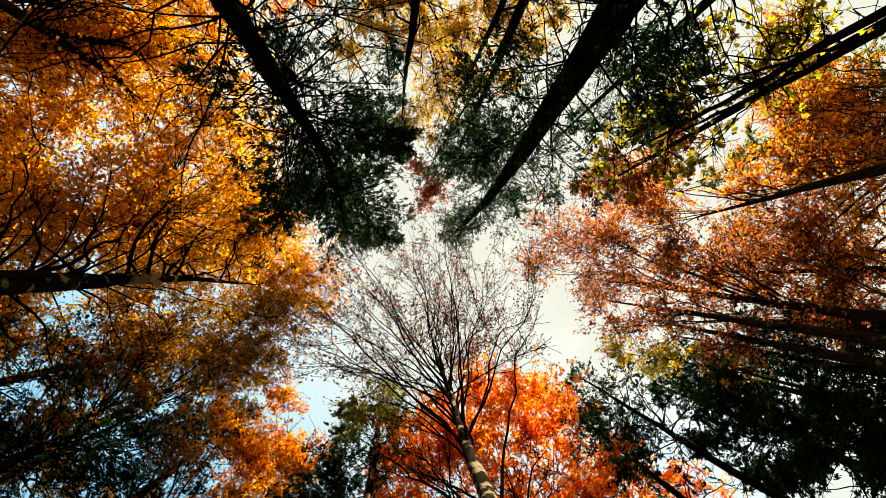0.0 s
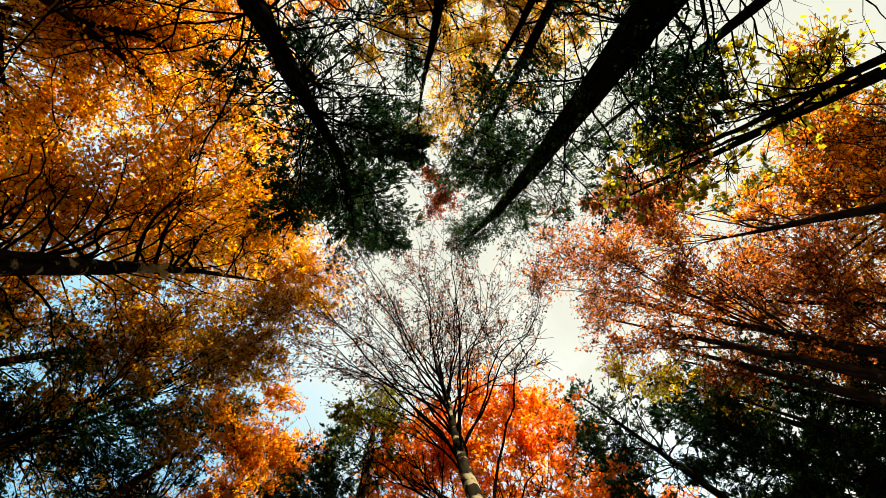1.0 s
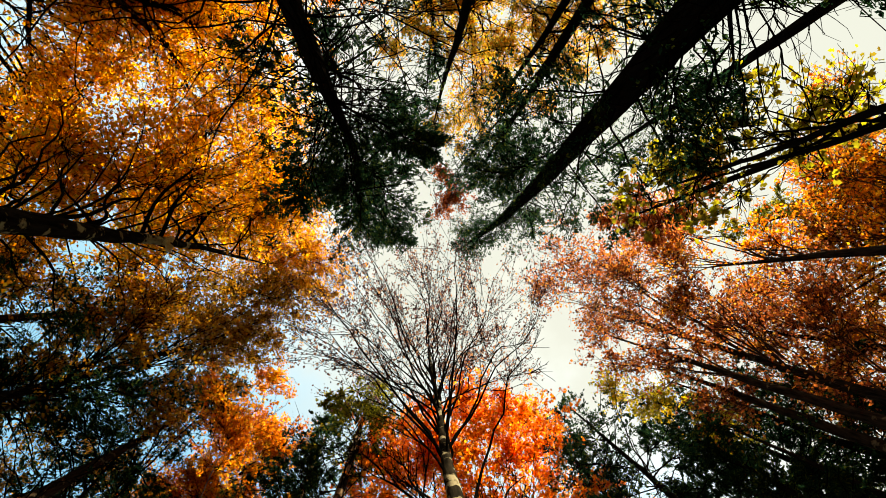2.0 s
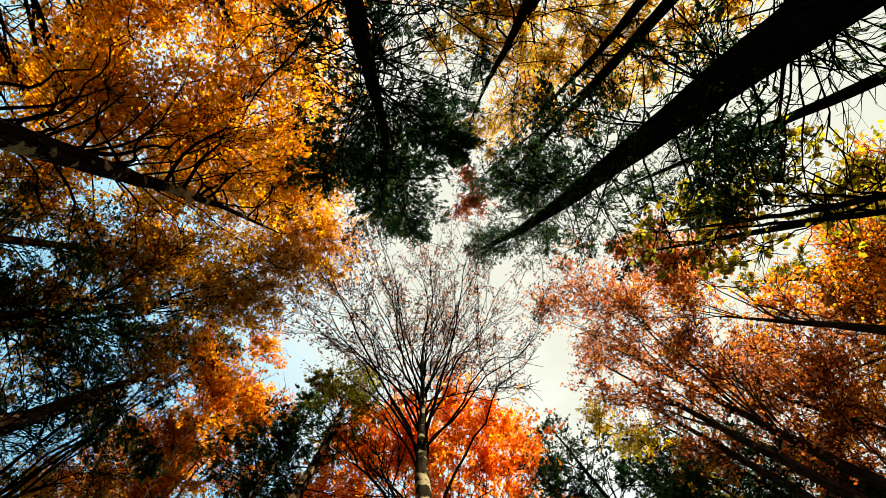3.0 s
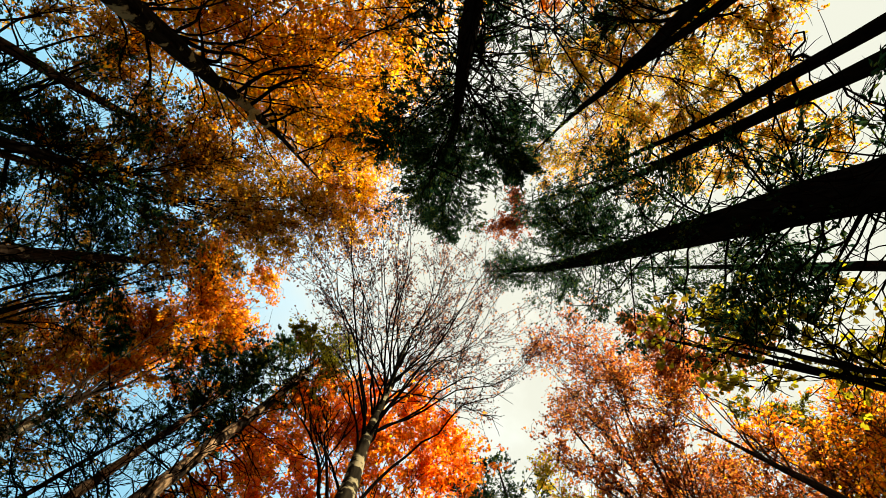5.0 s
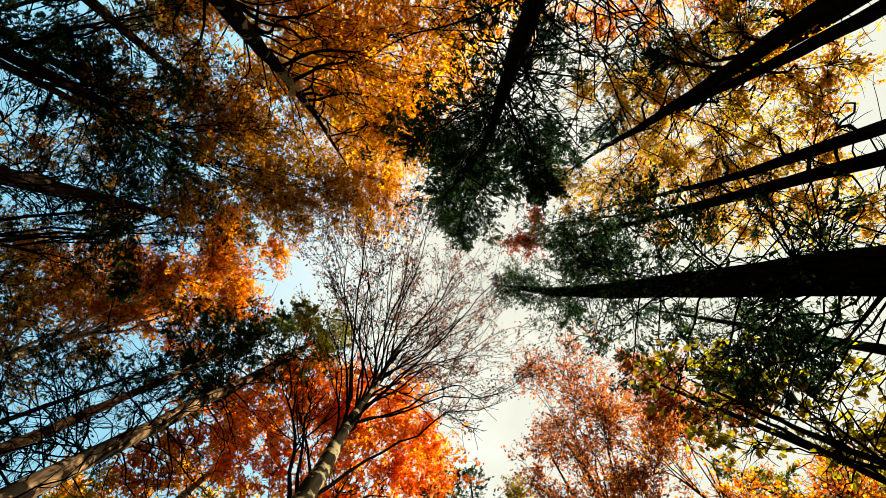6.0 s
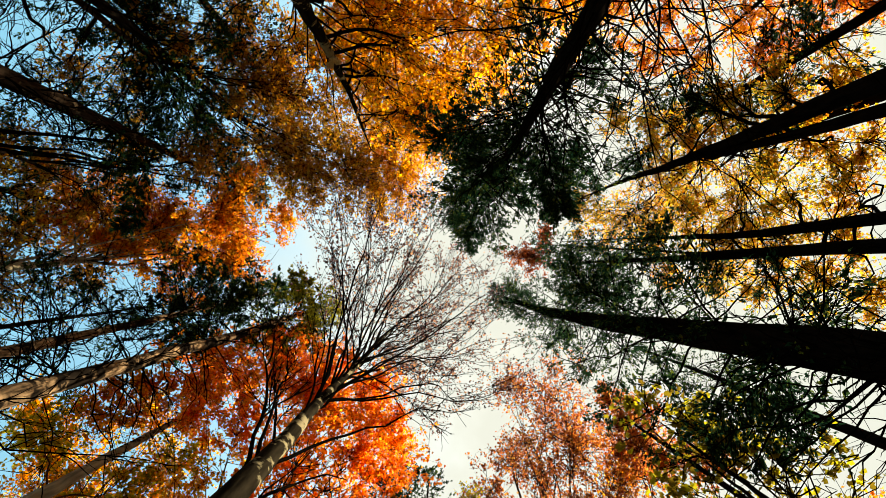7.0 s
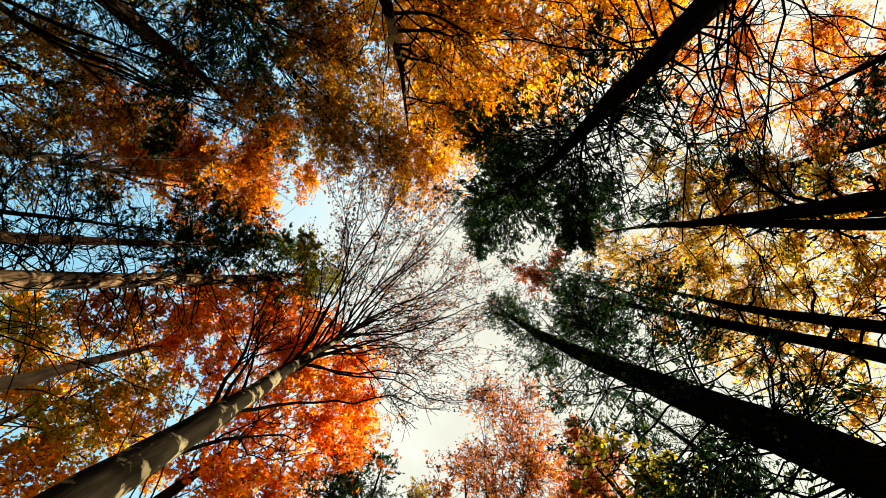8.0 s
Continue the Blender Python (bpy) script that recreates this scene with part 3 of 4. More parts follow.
for k in range(28):
    a, far = k * 2.399, math.sqrt((k + 0.5) / 28)
    fan.append((15.5 - 6.5 * far + fan_rng.uniform(-0.8, 0.8), 0.7 + 4.7 * far * math.cos(a), 0.2 + 3.1 * far * math.sin(a), 21.5 - 2.2 * far * far + fan_rng.uniform(-0.6, 0.6), 0.022))
fan += [(11.5, -4.3, 1.4, 18.5, 0.02), (12.5, -3.9, 0.2, 19.5, 0.018), (12.0, -3.4, 2.3, 18.5, 0.018), (13.0, -3.3, -1.2, 20.0, 0.018), (12.0, 5.2, 1.9, 19.0, 0.018)]
bare_beech("beech_tree", "nearly bare beech with a pale patchy trunk", [(0.86, 2.36, 0), (0.9, 2.33, 5), (0.95, 2.3, 9.5), (1.05, 1.9, 19)], [0.205, 0.13, 0.076, 0.018], fan,
           [(6.0, -0.34, 2.88, 10.8, 0.026), (6.4, 0.09, 2.83, 11.0, 0.022), (7.0, 0.48, 3.0, 10.0, 0.022), (6.6, 3.1, 0.4, 13.5, 0.022),
            (8.2, -0.24, 2.3, 12.4, 0.02), (5.2, 2.3, 2.6, 10.0, 0.022)], BARK_GREY, 23)
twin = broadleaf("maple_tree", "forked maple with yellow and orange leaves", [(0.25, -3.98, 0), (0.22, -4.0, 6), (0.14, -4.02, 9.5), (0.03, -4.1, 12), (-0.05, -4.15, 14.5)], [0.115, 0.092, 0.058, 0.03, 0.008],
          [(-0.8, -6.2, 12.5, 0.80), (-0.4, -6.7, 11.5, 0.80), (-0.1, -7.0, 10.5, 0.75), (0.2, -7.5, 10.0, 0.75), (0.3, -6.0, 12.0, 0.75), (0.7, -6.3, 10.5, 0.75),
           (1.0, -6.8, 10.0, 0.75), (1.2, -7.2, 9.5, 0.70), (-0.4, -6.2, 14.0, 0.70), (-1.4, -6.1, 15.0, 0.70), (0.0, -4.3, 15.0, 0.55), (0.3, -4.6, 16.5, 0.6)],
          YELLOW, BARK_SILHOUETTE, 24, crook=0.02, leaf=0.054, per_twig=12, twigs=230, leaf_share=0.9, rise=0.7, lowest=4.5, limb_r=0.026,
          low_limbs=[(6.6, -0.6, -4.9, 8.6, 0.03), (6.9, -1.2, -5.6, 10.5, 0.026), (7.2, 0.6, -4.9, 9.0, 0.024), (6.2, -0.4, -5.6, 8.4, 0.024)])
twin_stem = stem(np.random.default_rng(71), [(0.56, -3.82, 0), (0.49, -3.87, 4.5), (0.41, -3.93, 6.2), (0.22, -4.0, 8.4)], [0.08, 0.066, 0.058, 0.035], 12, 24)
part("trunk", make_mesh("trunk", twin_stem[2], twin_stem[3], BARK_SILHOUETTE), twin)
conifer("spruce_tree", "narrow dark spruce among yellow maples", [(1.58, -3.88, 0), (1.57, -3.9, 8), (1.5, -3.9, 20)], [0.095, 0.068, 0.012], 12, 1.0, BARK_SILHOUETTE, 13, dead=(4.5, 40, 0.8), thick=0.55)
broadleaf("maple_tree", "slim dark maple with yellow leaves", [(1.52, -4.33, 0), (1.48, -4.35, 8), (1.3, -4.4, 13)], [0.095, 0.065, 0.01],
          [(1.1, -5.7, 13.0, 0.75), (1.5, -6.2, 12.0, 0.80), (1.7, -6.6, 11.0, 0.75), (1.9, -7.2, 10.5, 0.75), (2.8, -5.6, 13.0, 0.70), (3.1, -6.1, 12.0, 0.75),
           (3.3, -6.4, 11.0, 0.75), (3.7, -6.8, 10.5, 0.70), (2.5, -5.3, 14.5, 0.60), (2.3, -6.0, 12.5, 0.7), (2.5, -6.5, 11.5, 0.7), (2.7, -7.0, 11.0, 0.7), (1.9, -5.8, 13.5, 0.6)], YELLOW, BARK_SILHOUETTE, 25, crook=0.02, leaf=0.054, per_twig=12, limb_r=0.026, twigs=230, leaf_share=0.9, lowest=5)
conifer("spruce_tree", "thin spruce with sparse dark foliage", [(5.8, -5.5, 0), (5.8, -5.5, 10), (5.7, -5.6, 21)], [0.13, 0.1, 0.02], 12, 1.0, BARK_SILHOUETTE, 14, thick=0.3)
broadleaf("maple_tree", "young maple with large yellow-green leaves", [(2.6, -1.5, 0), (2.6, -1.5, 4.5), (2.5, -1.5, 7)], [0.032, 0.026, 0.01],
          [(3.0, -2.1, 7.0, 0.5), (2.8, -1.9, 7.5, 0.4), (3.4, -1.6, 7.0, 0.4), (2.9, -1.9, 7.0, 0.5), (3.1, -1.5, 7.5, 0.35), (2.5, -1.7, 6.6, 0.45), (2.4, -1.5, 7.6, 0.4)],
          MAPLE, BARK_SILHOUETTE, 26, leaf=0.066, twigs=170, per_twig=4, shape="lobed", rise=0.5, lowest=3.5, limb_r=0.016, singles=260)
broadleaf("maple_tree", "second young maple with dark stem and yellow-green leaves", [(2.95, -1.55, 0), (2.92, -1.55, 5), (3.0, -1.7, 7)], [0.03, 0.024, 0.01],
          [(3.6, -2.3, 6.5, 0.55), (4.1, -2.6, 6.5, 0.55), (3.1, -2.2, 6.5, 0.5), (3.5, -2.0, 6.3, 0.5), (3.2, -2.6, 7.0, 0.4), (5.6, -3.6, 8.0, 0.49), (5.1, -3.1, 8.0, 0.42)],
          MAPLE, BARK_SILHOUETTE, 27, leaf=0.062, twigs=150, per_twig=4, shape="lobed", rise=0.5, lowest=3.5, limb_r=0.016)
broadleaf("rowan_tree", "slim rowan with deep red-orange leaves", [(5.49, -3.01, 0), (5.49, -3.01, 7), (5.0, -2.6, 14.0)], [0.09, 0.075, 0.02],
          [(5.2, -2.7, 14.0, 0.6), (5.6, -2.4, 13.5, 0.55), (5.1, -3.1, 14.5, 0.55), (5.6, -2.8, 13.0, 0.55), (5.5, -2.2, 14.0, 0.5), (4.9, -2.6, 15.0, 0.5), (5.9, -3.3, 12.5, 0.6)],
          COPPER, BARK_SILHOUETTE, 28, twigs=260, twig_mat=TWIG_RED)
for line, seed, leaves, share, clumps in (
        ([(6.75, -1.7, 0), (6.8, -1.65, 8), (7.0, -1.7, 13)], 31, ORANGE, 0.52, [(8.9, -4.7, 12.0, 0.9), (8.9, -3.8, 11.0, 0.9), (8.7, -4.1, 13.0, 0.9), (9.6, -2.9, 12.0, 0.9), (8.4, -5.8, 12.0, 0.8), (6.9, -1.9, 15.5, 0.8), (6.2, -1.7, 17.0, 0.7), (8.5, -3.4, 11.5, 1.3), (7.7, -2.3, 12.5, 0.95), (8.4, -2.0, 10.5, 0.95), (6.8, -2.9, 15.5, 1.05)]),
        ([(7.0, 0.5, 0), (7.0, 0.42, 9), (6.9, -0.3, 19)], 32, COPPER, 0.57, [(5.3, -1.5, 18.5, 1.27), (6.0, -0.2, 16.5, 1.12), (4.6, -0.8, 19.5, 0.77), (5.7, -1.4, 15.5, 1.2), (6.5, -1.2, 13.5, 1.03), (7.2, -0.4, 12.5, 1.18), (7.8, -1.5, 11.5, 1.07)]),
        ([(6.45, 0.72, 0), (6.46, 0.7, 8), (6.4, 0.4, 17.5)], 33, COPPER, 0.57, [(5.9, 1.0, 15.5, 0.9), (6.4, 0.6, 13.5, 1.03), (7.5, -0.3, 10.5, 1.16), (6.2, 0.2, 18.5, 0.8)]),
        ([(6.95, 1.15, 0), (6.93, 1.1, 9), (6.9, 0.9, 16)], 34, COPPER, 0.5, [(8.0, 0.9, 10.5, 0.96), (7.1, 1.1, 12.5, 0.94)])):
    broadleaf("beech_tree", "slim beech with orange autumn leaves", line, [0.105, 0.088, 0.02], clumps, leaves, BARK_BROWN, seed, limbs_each=3, rise=2.4, twig_mat=TWIG_RED,
              limb_r=0.022, leaf=0.064, twigs=250, per_twig=11, leaf_share=share)
broadleaf("oak_tree", "oak with dense rusty orange leaves", [(10.6, -2.6, 0), (10.5, -2.6, 8), (10.2, -2.6, 14)], [0.16, 0.12, 0.03],
          [(10.2, -4.3, 13.5, 1.2), (10.4, -3.2, 12.5, 1.1), (10.2, -3.3, 14.5, 1.0), (10.8, -1.5, 13.5, 1.2), (10.1, -1.1, 14.5, 1.1), (10.1, 0.1, 12.5, 1.1), (9.8, -2.9, 13.5, 1.2)],
          RUST, BARK_SILHOUETTE, 36, limbs_each=2, twigs=240, leaf_share=0.7)
conifer("spruce_tree", "green spruce half hidden by orange leaves", [(10.8, -4.2, 0), (10.7, -4.1, 10), (10.2, -3.7, 19)], [0.14, 0.1, 0.02], 8, 2.0, BARK_SILHOUETTE, 54, needles=OLIVE, thick=1.4)
conifer("spruce_tree", "dark spruce standing among orange beeches", [(9.6, 1.0, 0), (9.6, 0.9, 10), (9.5, 0.8, 16)], [0.14, 0.1, 0.02], 6, 2.0, BARK_SILHOUETTE, 55)
conifer("spruce_tree", "tall thin spruce against the bright sky", [(-0.6, -7.6, 0), (-0.6, -7.5, 10), (-0.5, -7.0, 20)], [0.1, 0.075, 0.015], 9.5, 1.8, BARK_SILHOUETTE, 56, thick=0.85, dead=(6, 20, 1.4))
conifer("spruce_tree", "dark spruce between the two near ones", [(1.87, -4.64, 0), (1.85, -4.6, 11), (0.75, -4.2, 22)], [0.035, 0.026, 0.012], 15.5, 1.3, BARK_SILHOUETTE, 57, thick=0.7)
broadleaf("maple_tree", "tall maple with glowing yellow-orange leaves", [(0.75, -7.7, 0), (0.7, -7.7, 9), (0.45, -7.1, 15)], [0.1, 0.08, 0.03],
          [(0.8, -7.0, 15.5, 0.9), (0.8, -6.0, 17.5, 1.0), (1.9, -6.3, 16.5, 0.8), (3.1, -7.1, 14.5, 0.9), (1.3, -6.5, 17.5, 1.0), (2.0, -8.1, 14.5, 1.1), (0.6, -5.9, 18.5, 0.7), (0.8, -7.4, 17.5, 0.86)],
          YELLOW, BARK_SILHOUETTE, 58, crook=0.02, limbs_each=2, limb_r=0.03, twigs=200, leaf_share=0.6)
broadleaf("maple_tree", "maple with translucent orange leaves", [(-2.0, -8.0, 0), (-1.9, -7.9, 7), (-1.7, -7.3, 13)], [0.1, 0.075, 0.012],
          [(-3.6, -6.3, 13.0, 0.80), (-3.0, -7.1, 12.0, 0.90), (-2.2, -7.7, 11.5, 0.85), (-2.0, -8.4, 11.0, 0.85), (-1.2, -8.8, 10.5, 0.85), (-2.2, -6.7, 13.5, 0.80),
           (-1.7, -7.4, 12.5, 0.80), (-1.1, -7.8, 11.5, 0.80), (-0.6, -8.4, 11.0, 0.80), (-4.1, -7.2, 12.0, 0.80), (-3.2, -8.4, 11.5, 0.80)],
          ORANGE, BARK_SILHOUETTE, 59, crook=0.02, leaf=0.06, limb_r=0.018, twigs=230, per_twig=12, leaf_share=0.7)
broadleaf("rowan_tree", "slender crown of dark red leaves", [(1.83, -5.3, 0), (1.8, -5.25, 10), (0.95, -4.4, 19)], [0.035, 0.026, 0.01], [(1.2, -3.6, 20.5, 0.85), (0.9, -3.3, 21.5, 0.6), (0.5, -4.4, 20.5, 0.6)], DARK_RED, BARK_SILHOUETTE, 60, leaf=0.06, twigs=200)
broadleaf("beech_tree", "golden beech with many dark twigs", [(-8.0, -4.0, 0), (-7.9, -4.0, 6), (-7.3, -4.0, 11)], [0.14, 0.12, 0.04],
          [(-6.8, -4.7, 11.5, 1.3), (-6.3, -5.7, 13.5, 1.4), (-7.8, -1.3, 10.5, 1.2), (-7.7, -2.5, 12.5, 1.2), (-5.4, -6.7, 14.5, 1.1), (-5.5, -5.8, 12.5, 1.4), (-7.1, 0.5, 12.5, 0.94), (-6.8, 1.5, 13.5, 0.90), (-6.4, 0.8, 14.5, 0.97),
           (-6.4, -3.5, 12.5, 1.0), (-5.9, -2.9, 10.0, 0.85), (-6.6, -4.0, 10.5, 0.9), (-6.5, -5.0, 12.0, 0.95), (-5.7, -3.8, 13.0, 0.8)], GOLD, BARK_SILHOUETTE, 61, limbs_each=2, twigs=230, leaf_share=0.74)
broadleaf("birch_tree", "birch with golden leaves in patchy sun", [(0.9, 7.2, 0), (0.9, 7.1, 7), (0.9, 6.8, 11)], [0.1, 0.08, 0.02],
          [(1.1, 6.4, 11.5, 1.0), (0.8, 6.7, 10.5, 0.8), (1.7, 5.1, 10.5, 0.8), (1.1, 5.5, 12.5, 0.7), (-0.2, 7.6, 11.5, 0.7), (1.6, 5.7, 9.5, 0.6), (0.2, 6.7, 13.5, 0.8),
           (-0.9, 7.9, 12.0, 0.8), (-0.1, 7.3, 11.0, 0.8), (0.3, 7.1, 11.5, 0.8), (0.5, 6.9, 10.0, 0.7), (1.8, 6.4, 11.5, 0.7), (2.5, 6.2, 12.5, 0.7)],
          GOLD, BARK_PALE, 62, twigs=150, per_twig=18, leaf=0.05, twig_r=0.004, limb_r=0.014, twig_mat=TWIG_RED)
broadleaf("birch_tree", "small tree with olive-yellow leaves", [(7.8, 2.0, 0), (7.7, 1.95, 7), (7.3, 1.8, 12.5)], [0.1, 0.08, 0.02], [(6.6, 1.7, 14.5, 0.83), (7.4, 1.7, 13.5, 0.77), (5.9, 1.7, 15.5, 0.6)], OLIVE_LEAF, BARK_BROWN, 35)
conifer("spruce_tree", "dark green spruce with hanging boughs", [(4.8, 3.6, 0), (4.8, 3.6, 10), (4.6, 3.3, 18.5)], [0.07, 0.055, 0.018], 12.5, 1.6, BARK_SILHOUETTE, 15, dead=(7, 30, 1.3), thick=0.75)
conifer("spruce_tree", "dark green spruce with hanging boughs", [(5.25, 2.9, 0), (5.25, 2.9, 10), (5.2, 2.6, 17)], [0.08, 0.062, 0.018], 11.0, 1.9, BARK_SILHOUETTE, 16, thick=1.0, dead=(7, 30, 1.5))
conifer("spruce_tree", "broad dark green spruce with dense boughs", [(8.2, 3.2, 0), (8.2, 3.2, 9), (8.0, 3.0, 18)], [0.14, 0.11, 0.02], 6.0, 2.4, BARK_SILHOUETTE, 17, thick=1.45)
broadleaf("maple_tree", "bright red-orange maple behind the bare beech", [(2.8, 5.35, 0), (2.78, 5.3, 8), (2.5, 4.3, 13)], [0.15, 0.12, 0.04],
          [(2.5, 3.1, 15.5, 1.05), (3.6, 2.8, 15.5, 0.9), (1.1, 3.4, 13.5, 1.03), (2.2, 3.9, 11.5, 1.28), (3.8, 3.9, 11.5, 0.95), (0.2, 4.2, 12.5, 1.06), (1.4, 3.5, 13.5, 1.16),
           (2.8, 3.2, 13.5, 1.28), (2.7, 4.2, 10.5, 1.16), (-0.2, 5.2, 11.5, 0.8), (2.0, 2.4, 15.5, 0.75), (4.3, 3.9, 12.5, 0.9), (3.7, 3.7, 13.5, 1.0), (0.4, 3.6, 13.5, 0.8), (0.9, 4.4, 11.5, 0.9), (0.0, 5.4, 13.5, 0.8), (6.6, 5.2, 15.5, 0.9), (7.5, 4.9, 14.5, 0.8), (5.9, 4.6, 16.5, 0.6),
           (0.2, 4.1, 14.5, 0.83), (3.0, 2.5, 15.5, 0.90), (2.1, 2.8, 16.5, 0.80), (0.5, 3.6, 15.5, 0.75), (3.4, 2.8, 13.5, 0.77), (1.5, 3.7, 13.5, 1.03), (-0.2, 4.6, 13.5, 0.64), (-0.4, 5.9, 15.5, 0.90), (-0.0, 4.5, 15.5, 0.97)],
          RED, BARK_BROWN, 41, limbs_each=1, twig_mat=TWIG_RED, limb_r=0.015, twigs=115, leaf=0.062, per_twig=22, twig_r=0.0035, leaf_share=0.85)
conifer("pine_tree", "pine with a sunlit tan trunk and olive crown", [(-0.75, 3.82, 0), (-0.72, 3.83, 6.5), (-0.63, 3.85, 12), (-0.6, 3.5, 21)], [0.12, 0.1, 0.08, 0.02], 13.8, 1.25, BARK_PINE, 18, needles=OLIVE, dead=(4.5, 120, 1.4), thick=1.5)
conifer("pine_tree", "pine with a sunlit tan trunk and dark crown", [(-1.62, 5.67, 0), (-1.6, 5.68, 9), (-2.0, 5.35, 22.5)], [0.1, 0.082, 0.02], 13.0, 1.9, BARK_PINE, 19, dead=(5, 110, 1.6), thick=1.35)
conifer("spruce_tree", "thin dark spruce behind the sunlit pines", [(-2.45, 7.05, 0), (-2.45, 7.05, 9), (-2.5, 6.9, 18)], [0.06, 0.05, 0.015], 8.5, 1.7, BARK_SILHOUETTE, 72, dead=(5, 40, 1.6), thick=0.7)
broadleaf("birch_tree", "slim pale-barked tree with yellow-olive leaves", [(0.15, 5.7, 0), (0.28, 5.69, 8.5), (0.36, 5.69, 12.5)], [0.11, 0.09, 0.04],
          [(1.1, 6.0, 10.5, 0.87), (1.2, 5.5, 11.5, 0.64), (1.2, 6.1, 9.5, 0.69), (-0.6, 6.8, 10.5, 0.87)], OLIVE_LEAF, BARK_PALE, 42, limb_r=0.016, twigs=140, twig_r=0.004, twig_mat=TWIG_RED)
broadleaf("birch_tree", "thin pale-barked tree with orange-yellow leaves", [(1.2, 6.4, 0), (1.3, 6.38, 9), (1.45, 6.35, 12)], [0.09, 0.07, 0.03], [(1.6, 5.5, 8.5, 0.5), (2.2, 6.8, 9.5, 0.9), (-0.2, 5.6, 11.0, 0.66), (0.0, 5.0, 12.0, 0.67), (-0.3, 6.0, 10.5, 0.58)], ORANGE, BARK_PALE, 43, limb_r=0.016, twigs=190, per_twig=16, twig_r=0.004, twig_mat=TWIG_RED)
broadleaf("beech_tree", "orange beech standing before dark conifers", [(-3.5, 7.2, 0), (-3.6, 7.15, 10), (-3.9, 6.9, 15)], [0.13, 0.11, 0.03],
          [(-4.3, 5.7, 15.5, 1.05), (-3.7, 4.9, 16.5, 0.96), (-3.4, 4.9, 18.5, 0.73), (-3.8, 6.2, 14.5, 0.7), (-3.5, 3.8, 14.5, 1.25), (-5.3, 7.5, 14.5, 0.97), (-4.5, 7.0, 15.0, 1.01), (-4.3, 5.9, 15.5, 0.97), (-3.2, 6.1, 16.0, 0.93), (-2.8, 4.9, 16.5, 0.88), (-5.9, 7.1, 15.5, 0.82), (-6.3, 7.3, 14.5, 0.83), (-5.3, 5.9, 15.5, 0.90), (-4.0, 4.8, 16.5, 0.88), (-3.6, 3.3, 18.5, 0.69), (-4.5, 6.8, 17.5, 0.86)], ORANGE, BARK_PALE, 44, limbs_each=1, limb_mat=BARK_PALE, limb_r=0.03, twigs=260)
conifer("spruce_tree", "dark spruce with brownish trunk", [(-5.25, 4.3, 0), (-5.28, 4.28, 10), (-5.2, 4.2, 21)], [0.14, 0.11, 0.02], 11.5, 1.9, BARK_BROWN, 20, dead=(6, 110, 1.8), thick=0.88)
broadleaf("oak_tree", "thin tree with dull russet-brown leaves", [(-6.3, 6.6, 0), (-6.2, 6.5, 8), (-5.4, 6.0, 12)], [0.12, 0.1, 0.03],
          [(-4.8, 5.9, 13.5, 1.03), (-4.3, 3.3, 15.5, 0.9), (-3.7, 7.8, 12.5, 0.94), (-4.7, 2.3, 15.5, 0.9), (-4.8, 4.1, 14.5, 0.7), (-6.4, 6.6, 12.5, 0.9), (-4.8, 4.1, 17.5, 0.8)], BROWN, BARK_BROWN, 45, limbs_each=2, leaf_share=0.6)
conifer("spruce_tree", "dark spruce rising behind the golden beech", [(-7.0, 1.6, 0), (-7.0, 1.6, 9), (-6.8, 1.7, 18)], [0.13, 0.1, 0.02], 6.5, 1.9, BARK_BROWN, 51, dead=(4, 30, 1.4), thick=0.62)
conifer("spruce_tree", "dark spruce with ragged boughs", [(-8.0, 3.3, 0), (-8.0, 3.3, 9), (-7.6, 3.1, 19)], [0.13, 0.1, 0.02], 6.0, 2.0, BARK_SILHOUETTE, 52, thick=0.72)
broadleaf("oak_tree", "thin tree with dull golden-brown leaves", [(-6.6, 3.2, 0), (-6.4, 3.1, 8), (-5.6, 2.7, 14)], [0.09, 0.07, 0.02],
          [(-5.6, 1.3, 13.5, 1.2), (-6.4, 2.5, 11.5, 1.0), (-4.6, 3.2, 13.5, 0.9), (-4.8, 2.0, 17.0, 1.1), (-7.6, 1.0, 12.0, 1.1), (-5.8, 1.8, 17.5, 1.2), (-4.1, 2.4, 18.5, 1.1), (-5.5, 0.6, 14.5, 1.4), (-3.0, 0.5, 20.0, 0.9), (-3.7, 0.6, 18.0, 1.1), (-8.1, 5.2, 13.5, 0.77), (-7.7, 4.2, 14.5, 0.83), (-7.5, 1.9, 14.5, 0.70), (-7.0, 0.6, 15.0, 0.72), (-8.5, 0.7, 11.5, 0.86), (-8.2, 0.6, 12.5, 0.82), (-5.2, 0.7, 18.5, 1.36), (-4.0, -0.0, 19.5, 1.16), (-4.6, 2.0, 17.5, 1.03), (-6.1, 1.3, 16.5, 1.04), (-4.0, 1.4, 19.5, 0.87)], DULL_GOLD, BARK_BROWN, 53, limbs_each=2, twigs=200, leaf_share=0.92)

conifer("spruce_tree", "young dense spruce in deep shade", [(7.0, 2.3, 0), (7.0, 2.3, 7), (6.9, 2.25, 15)], [0.1, 0.08, 0.015], 4.5, 1.9, BARK_SILHOUETTE, 68, thick=1.45)
conifer("spruce_tree", "dense dark spruce behind slim beeches", [(9.0, 2.3, 0), (9.0, 2.3, 9), (8.8, 2.3, 18.5)], [0.13, 0.1, 0.02], 6, 2.6, BARK_SILHOUETTE, 63, thick=1.1)
conifer("spruce_tree", "dark spruce with russet leaves before it", [(-5.7, 7.3, 0), (-5.6, 7.2, 9), (-5.4, 7.0, 18)], [0.12, 0.1, 0.02], 7, 1.7, BARK_BROWN, 64, thick=0.4)
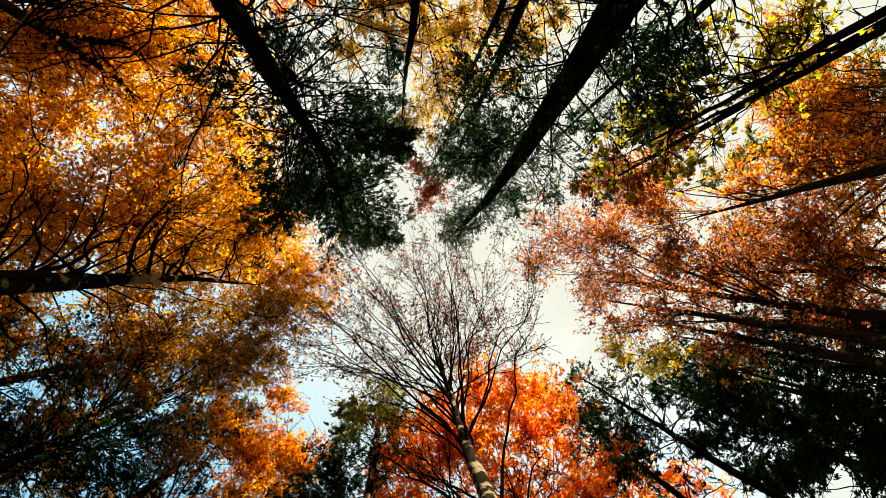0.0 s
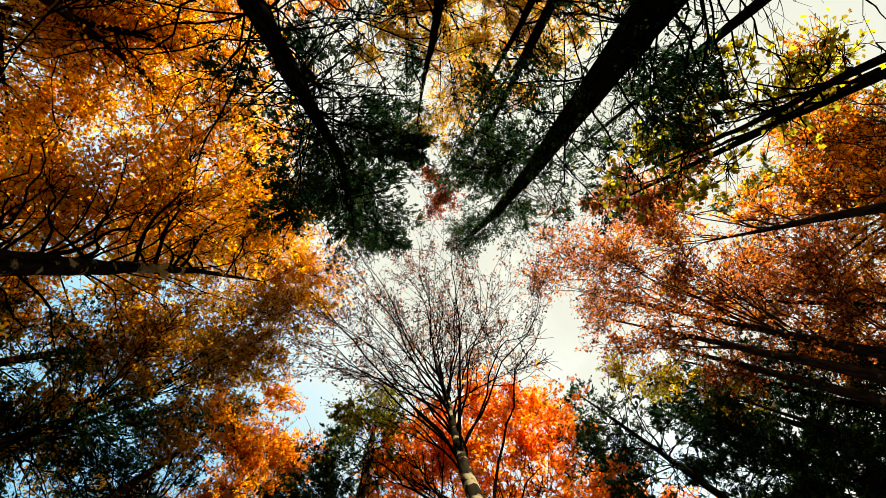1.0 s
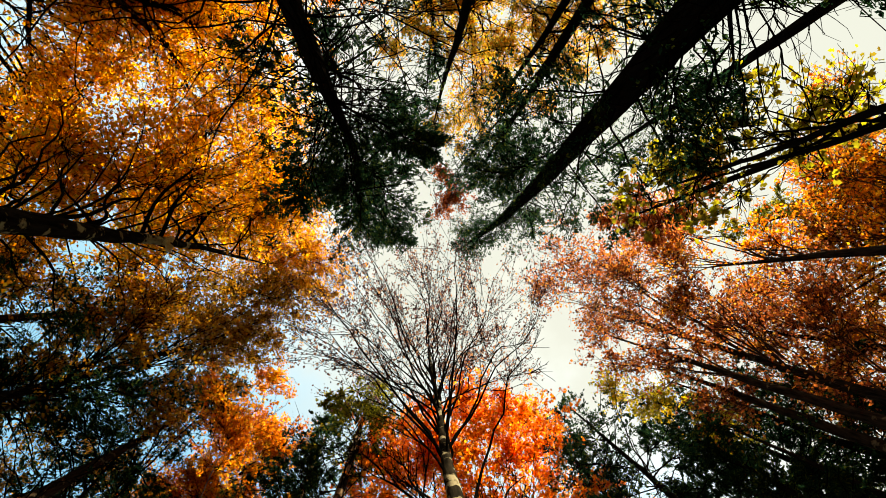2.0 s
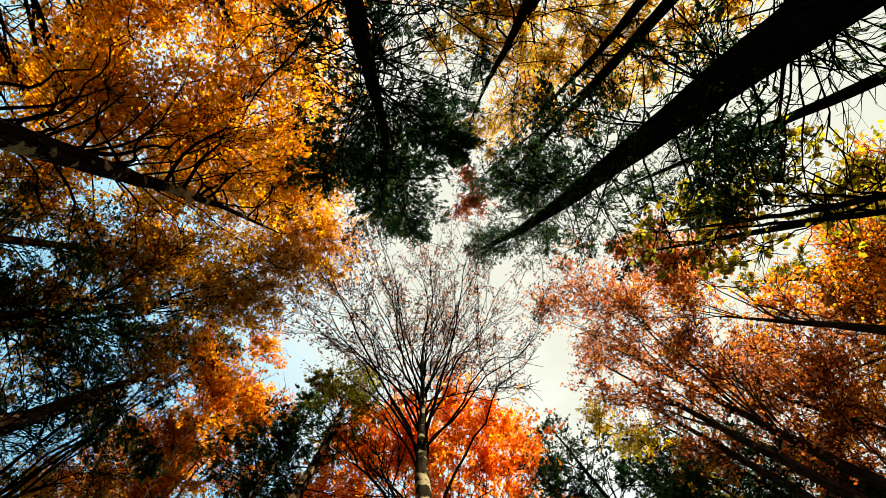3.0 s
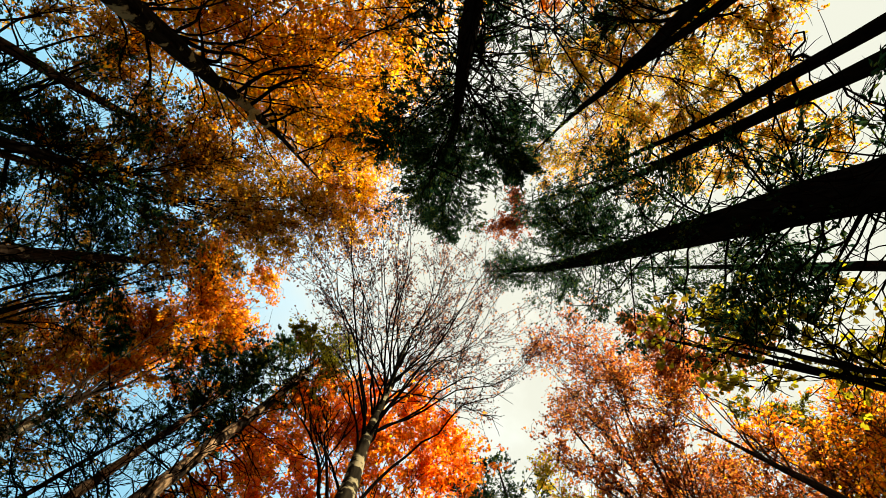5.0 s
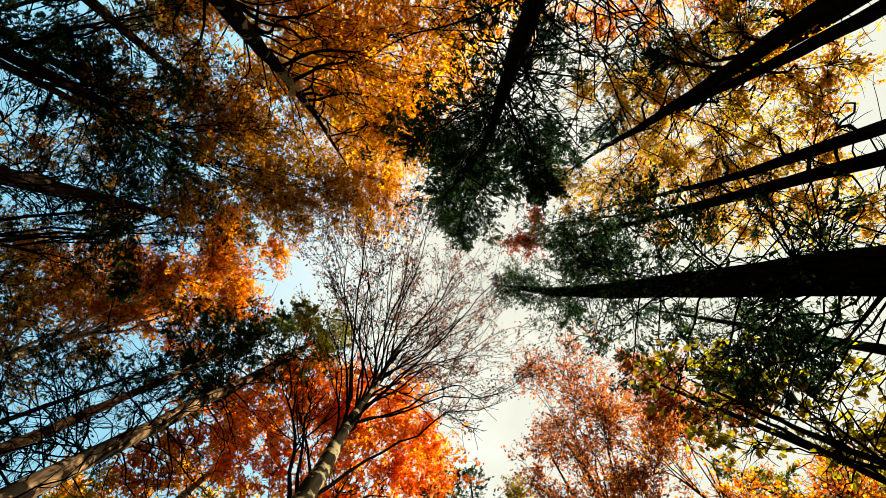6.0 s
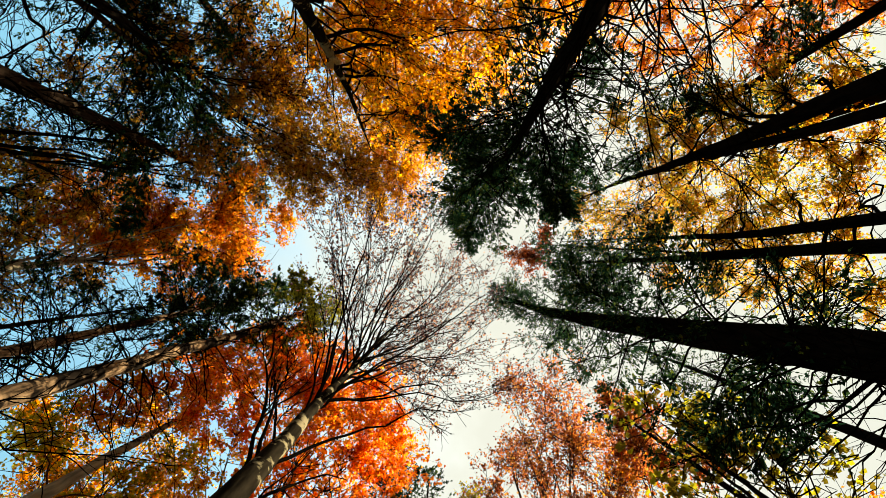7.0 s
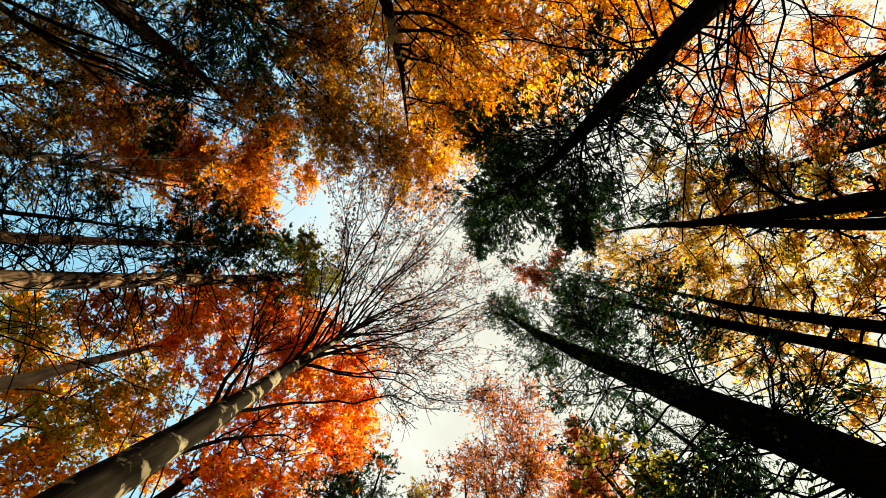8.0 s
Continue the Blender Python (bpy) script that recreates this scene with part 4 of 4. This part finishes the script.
conifer("spruce_tree", "slender dark spruce against blue sky", [(-7.3, 6.0, 0), (-7.2, 5.9, 9), (-7.0, 5.8, 18)], [0.12, 0.1, 0.02], 7, 1.7, BARK_BROWN, 65, thick=0.78)
broadleaf("oak_tree", "oak with dull golden-brown leaves against blue sky", [(-5.2, 8.4, 0), (-5.2, 8.3, 7), (-5.2, 7.6, 12)], [0.12, 0.1, 0.03],
          [(-5.9, 6.6, 11.5, 0.9), (-4.9, 7.1, 11.5, 0.9), (-6.1, 6.9, 13.5, 1.0), (-5.1, 7.7, 13.5, 0.9), (-4.4, 8.0, 12.5, 0.8), (-6.4, 5.5, 15.5, 0.9), (-4.8, 7.3, 15.5, 0.9), (-3.7, 7.2, 14.5, 0.83)],
          DULL_GOLD, BARK_BROWN, 66, twigs=220, leaf_share=0.7)
broadleaf("beech_tree", "beech with orange and rusty leaves behind slim stems", [(9.8, -0.3, 0), (9.7, -0.3, 8), (9.2, -0.4, 15)], [0.12, 0.1, 0.03],
          [(8.4, -0.5, 15.5, 0.9), (9.3, 0.1, 14.5, 1.0), (8.3, -0.6, 17.5, 1.0), (9.2, -1.5, 15.5, 0.9), (9.9, 0.6, 13.5, 0.9), (10.7, -0.6, 13.5, 1.0)],
          RUST, BARK_SILHOUETTE, 67, twigs=170)

conifer("spruce_tree", "tall dark spruce behind the russet leaves", [(-6.15, 2.75, 0), (-6.1, 2.75, 9), (-5.9, 2.65, 19)], [0.11, 0.09, 0.02], 10.0, 1.7, BARK_SILHOUETTE, 69, dead=(6, 40, 1.5), thick=0.74)
conifer("spruce_tree", "dense spruce in the shade of slim beeches", [(8.1, 1.45, 0), (8.1, 1.45, 8), (8.0, 1.4, 16.5)], [0.11, 0.09, 0.02], 6.5, 2.1, BARK_SILHOUETTE, 70, thick=1.0)

# ---- woods added on all sides, unseen below the view, to block low light ----
def screening_woods():
    rng = np.random.default_rng(77)
    n = 150
    az = np.linspace(0, 2 * np.pi, n, endpoint=False) + rng.uniform(-0.02, 0.02, n)
    dist = rng.uniform(15, 34, n)
    top = dist * rng.uniform(0.5, 0.72, n)
    foot = np.stack([np.cos(az) * dist, np.sin(az) * dist, np.full(n, -0.7)], 1)
    head = foot + np.stack([rng.normal(0, 0.3, n), rng.normal(0, 0.3, n), top], 1)
    P = np.stack([foot, foot * 0.6 + head * 0.4, head], 1)
    stems = tagged(new("unseen_woods"), "brown autumn woods added all round, unseen, to block low light", "woods", kind="stuff")
    part("trunks", make_mesh("trunks", *tubes(P, np.array([[0.2, 0.15, 0.03]]) * np.ones((n, 1)), 7), BARK_BROWN), stems, "", "stuff")
    m = 170
    who = np.repeat(np.arange(n), m)
    h = rng.uniform(0.12, 1, len(who))
    pos = foot[who] + (head[who] - foot[who]) * h[:, None] + rng.normal(0, 1, (len(who), 3)) * (1.9 * (1.15 - h))[:, None] * [1, 1, 0.4]
    size = rng.uniform(0.35, 0.8, len(who))
    V, f = blades(pos, rng.normal(0, 1, pos.shape), rng.normal(0, 0.6, pos.shape) + [0, 0, 1], size, size * 0.4)
    part("foliage", make_mesh("foliage", V, f, BROWN, False), stems, "", "stuff")


screening_woods()
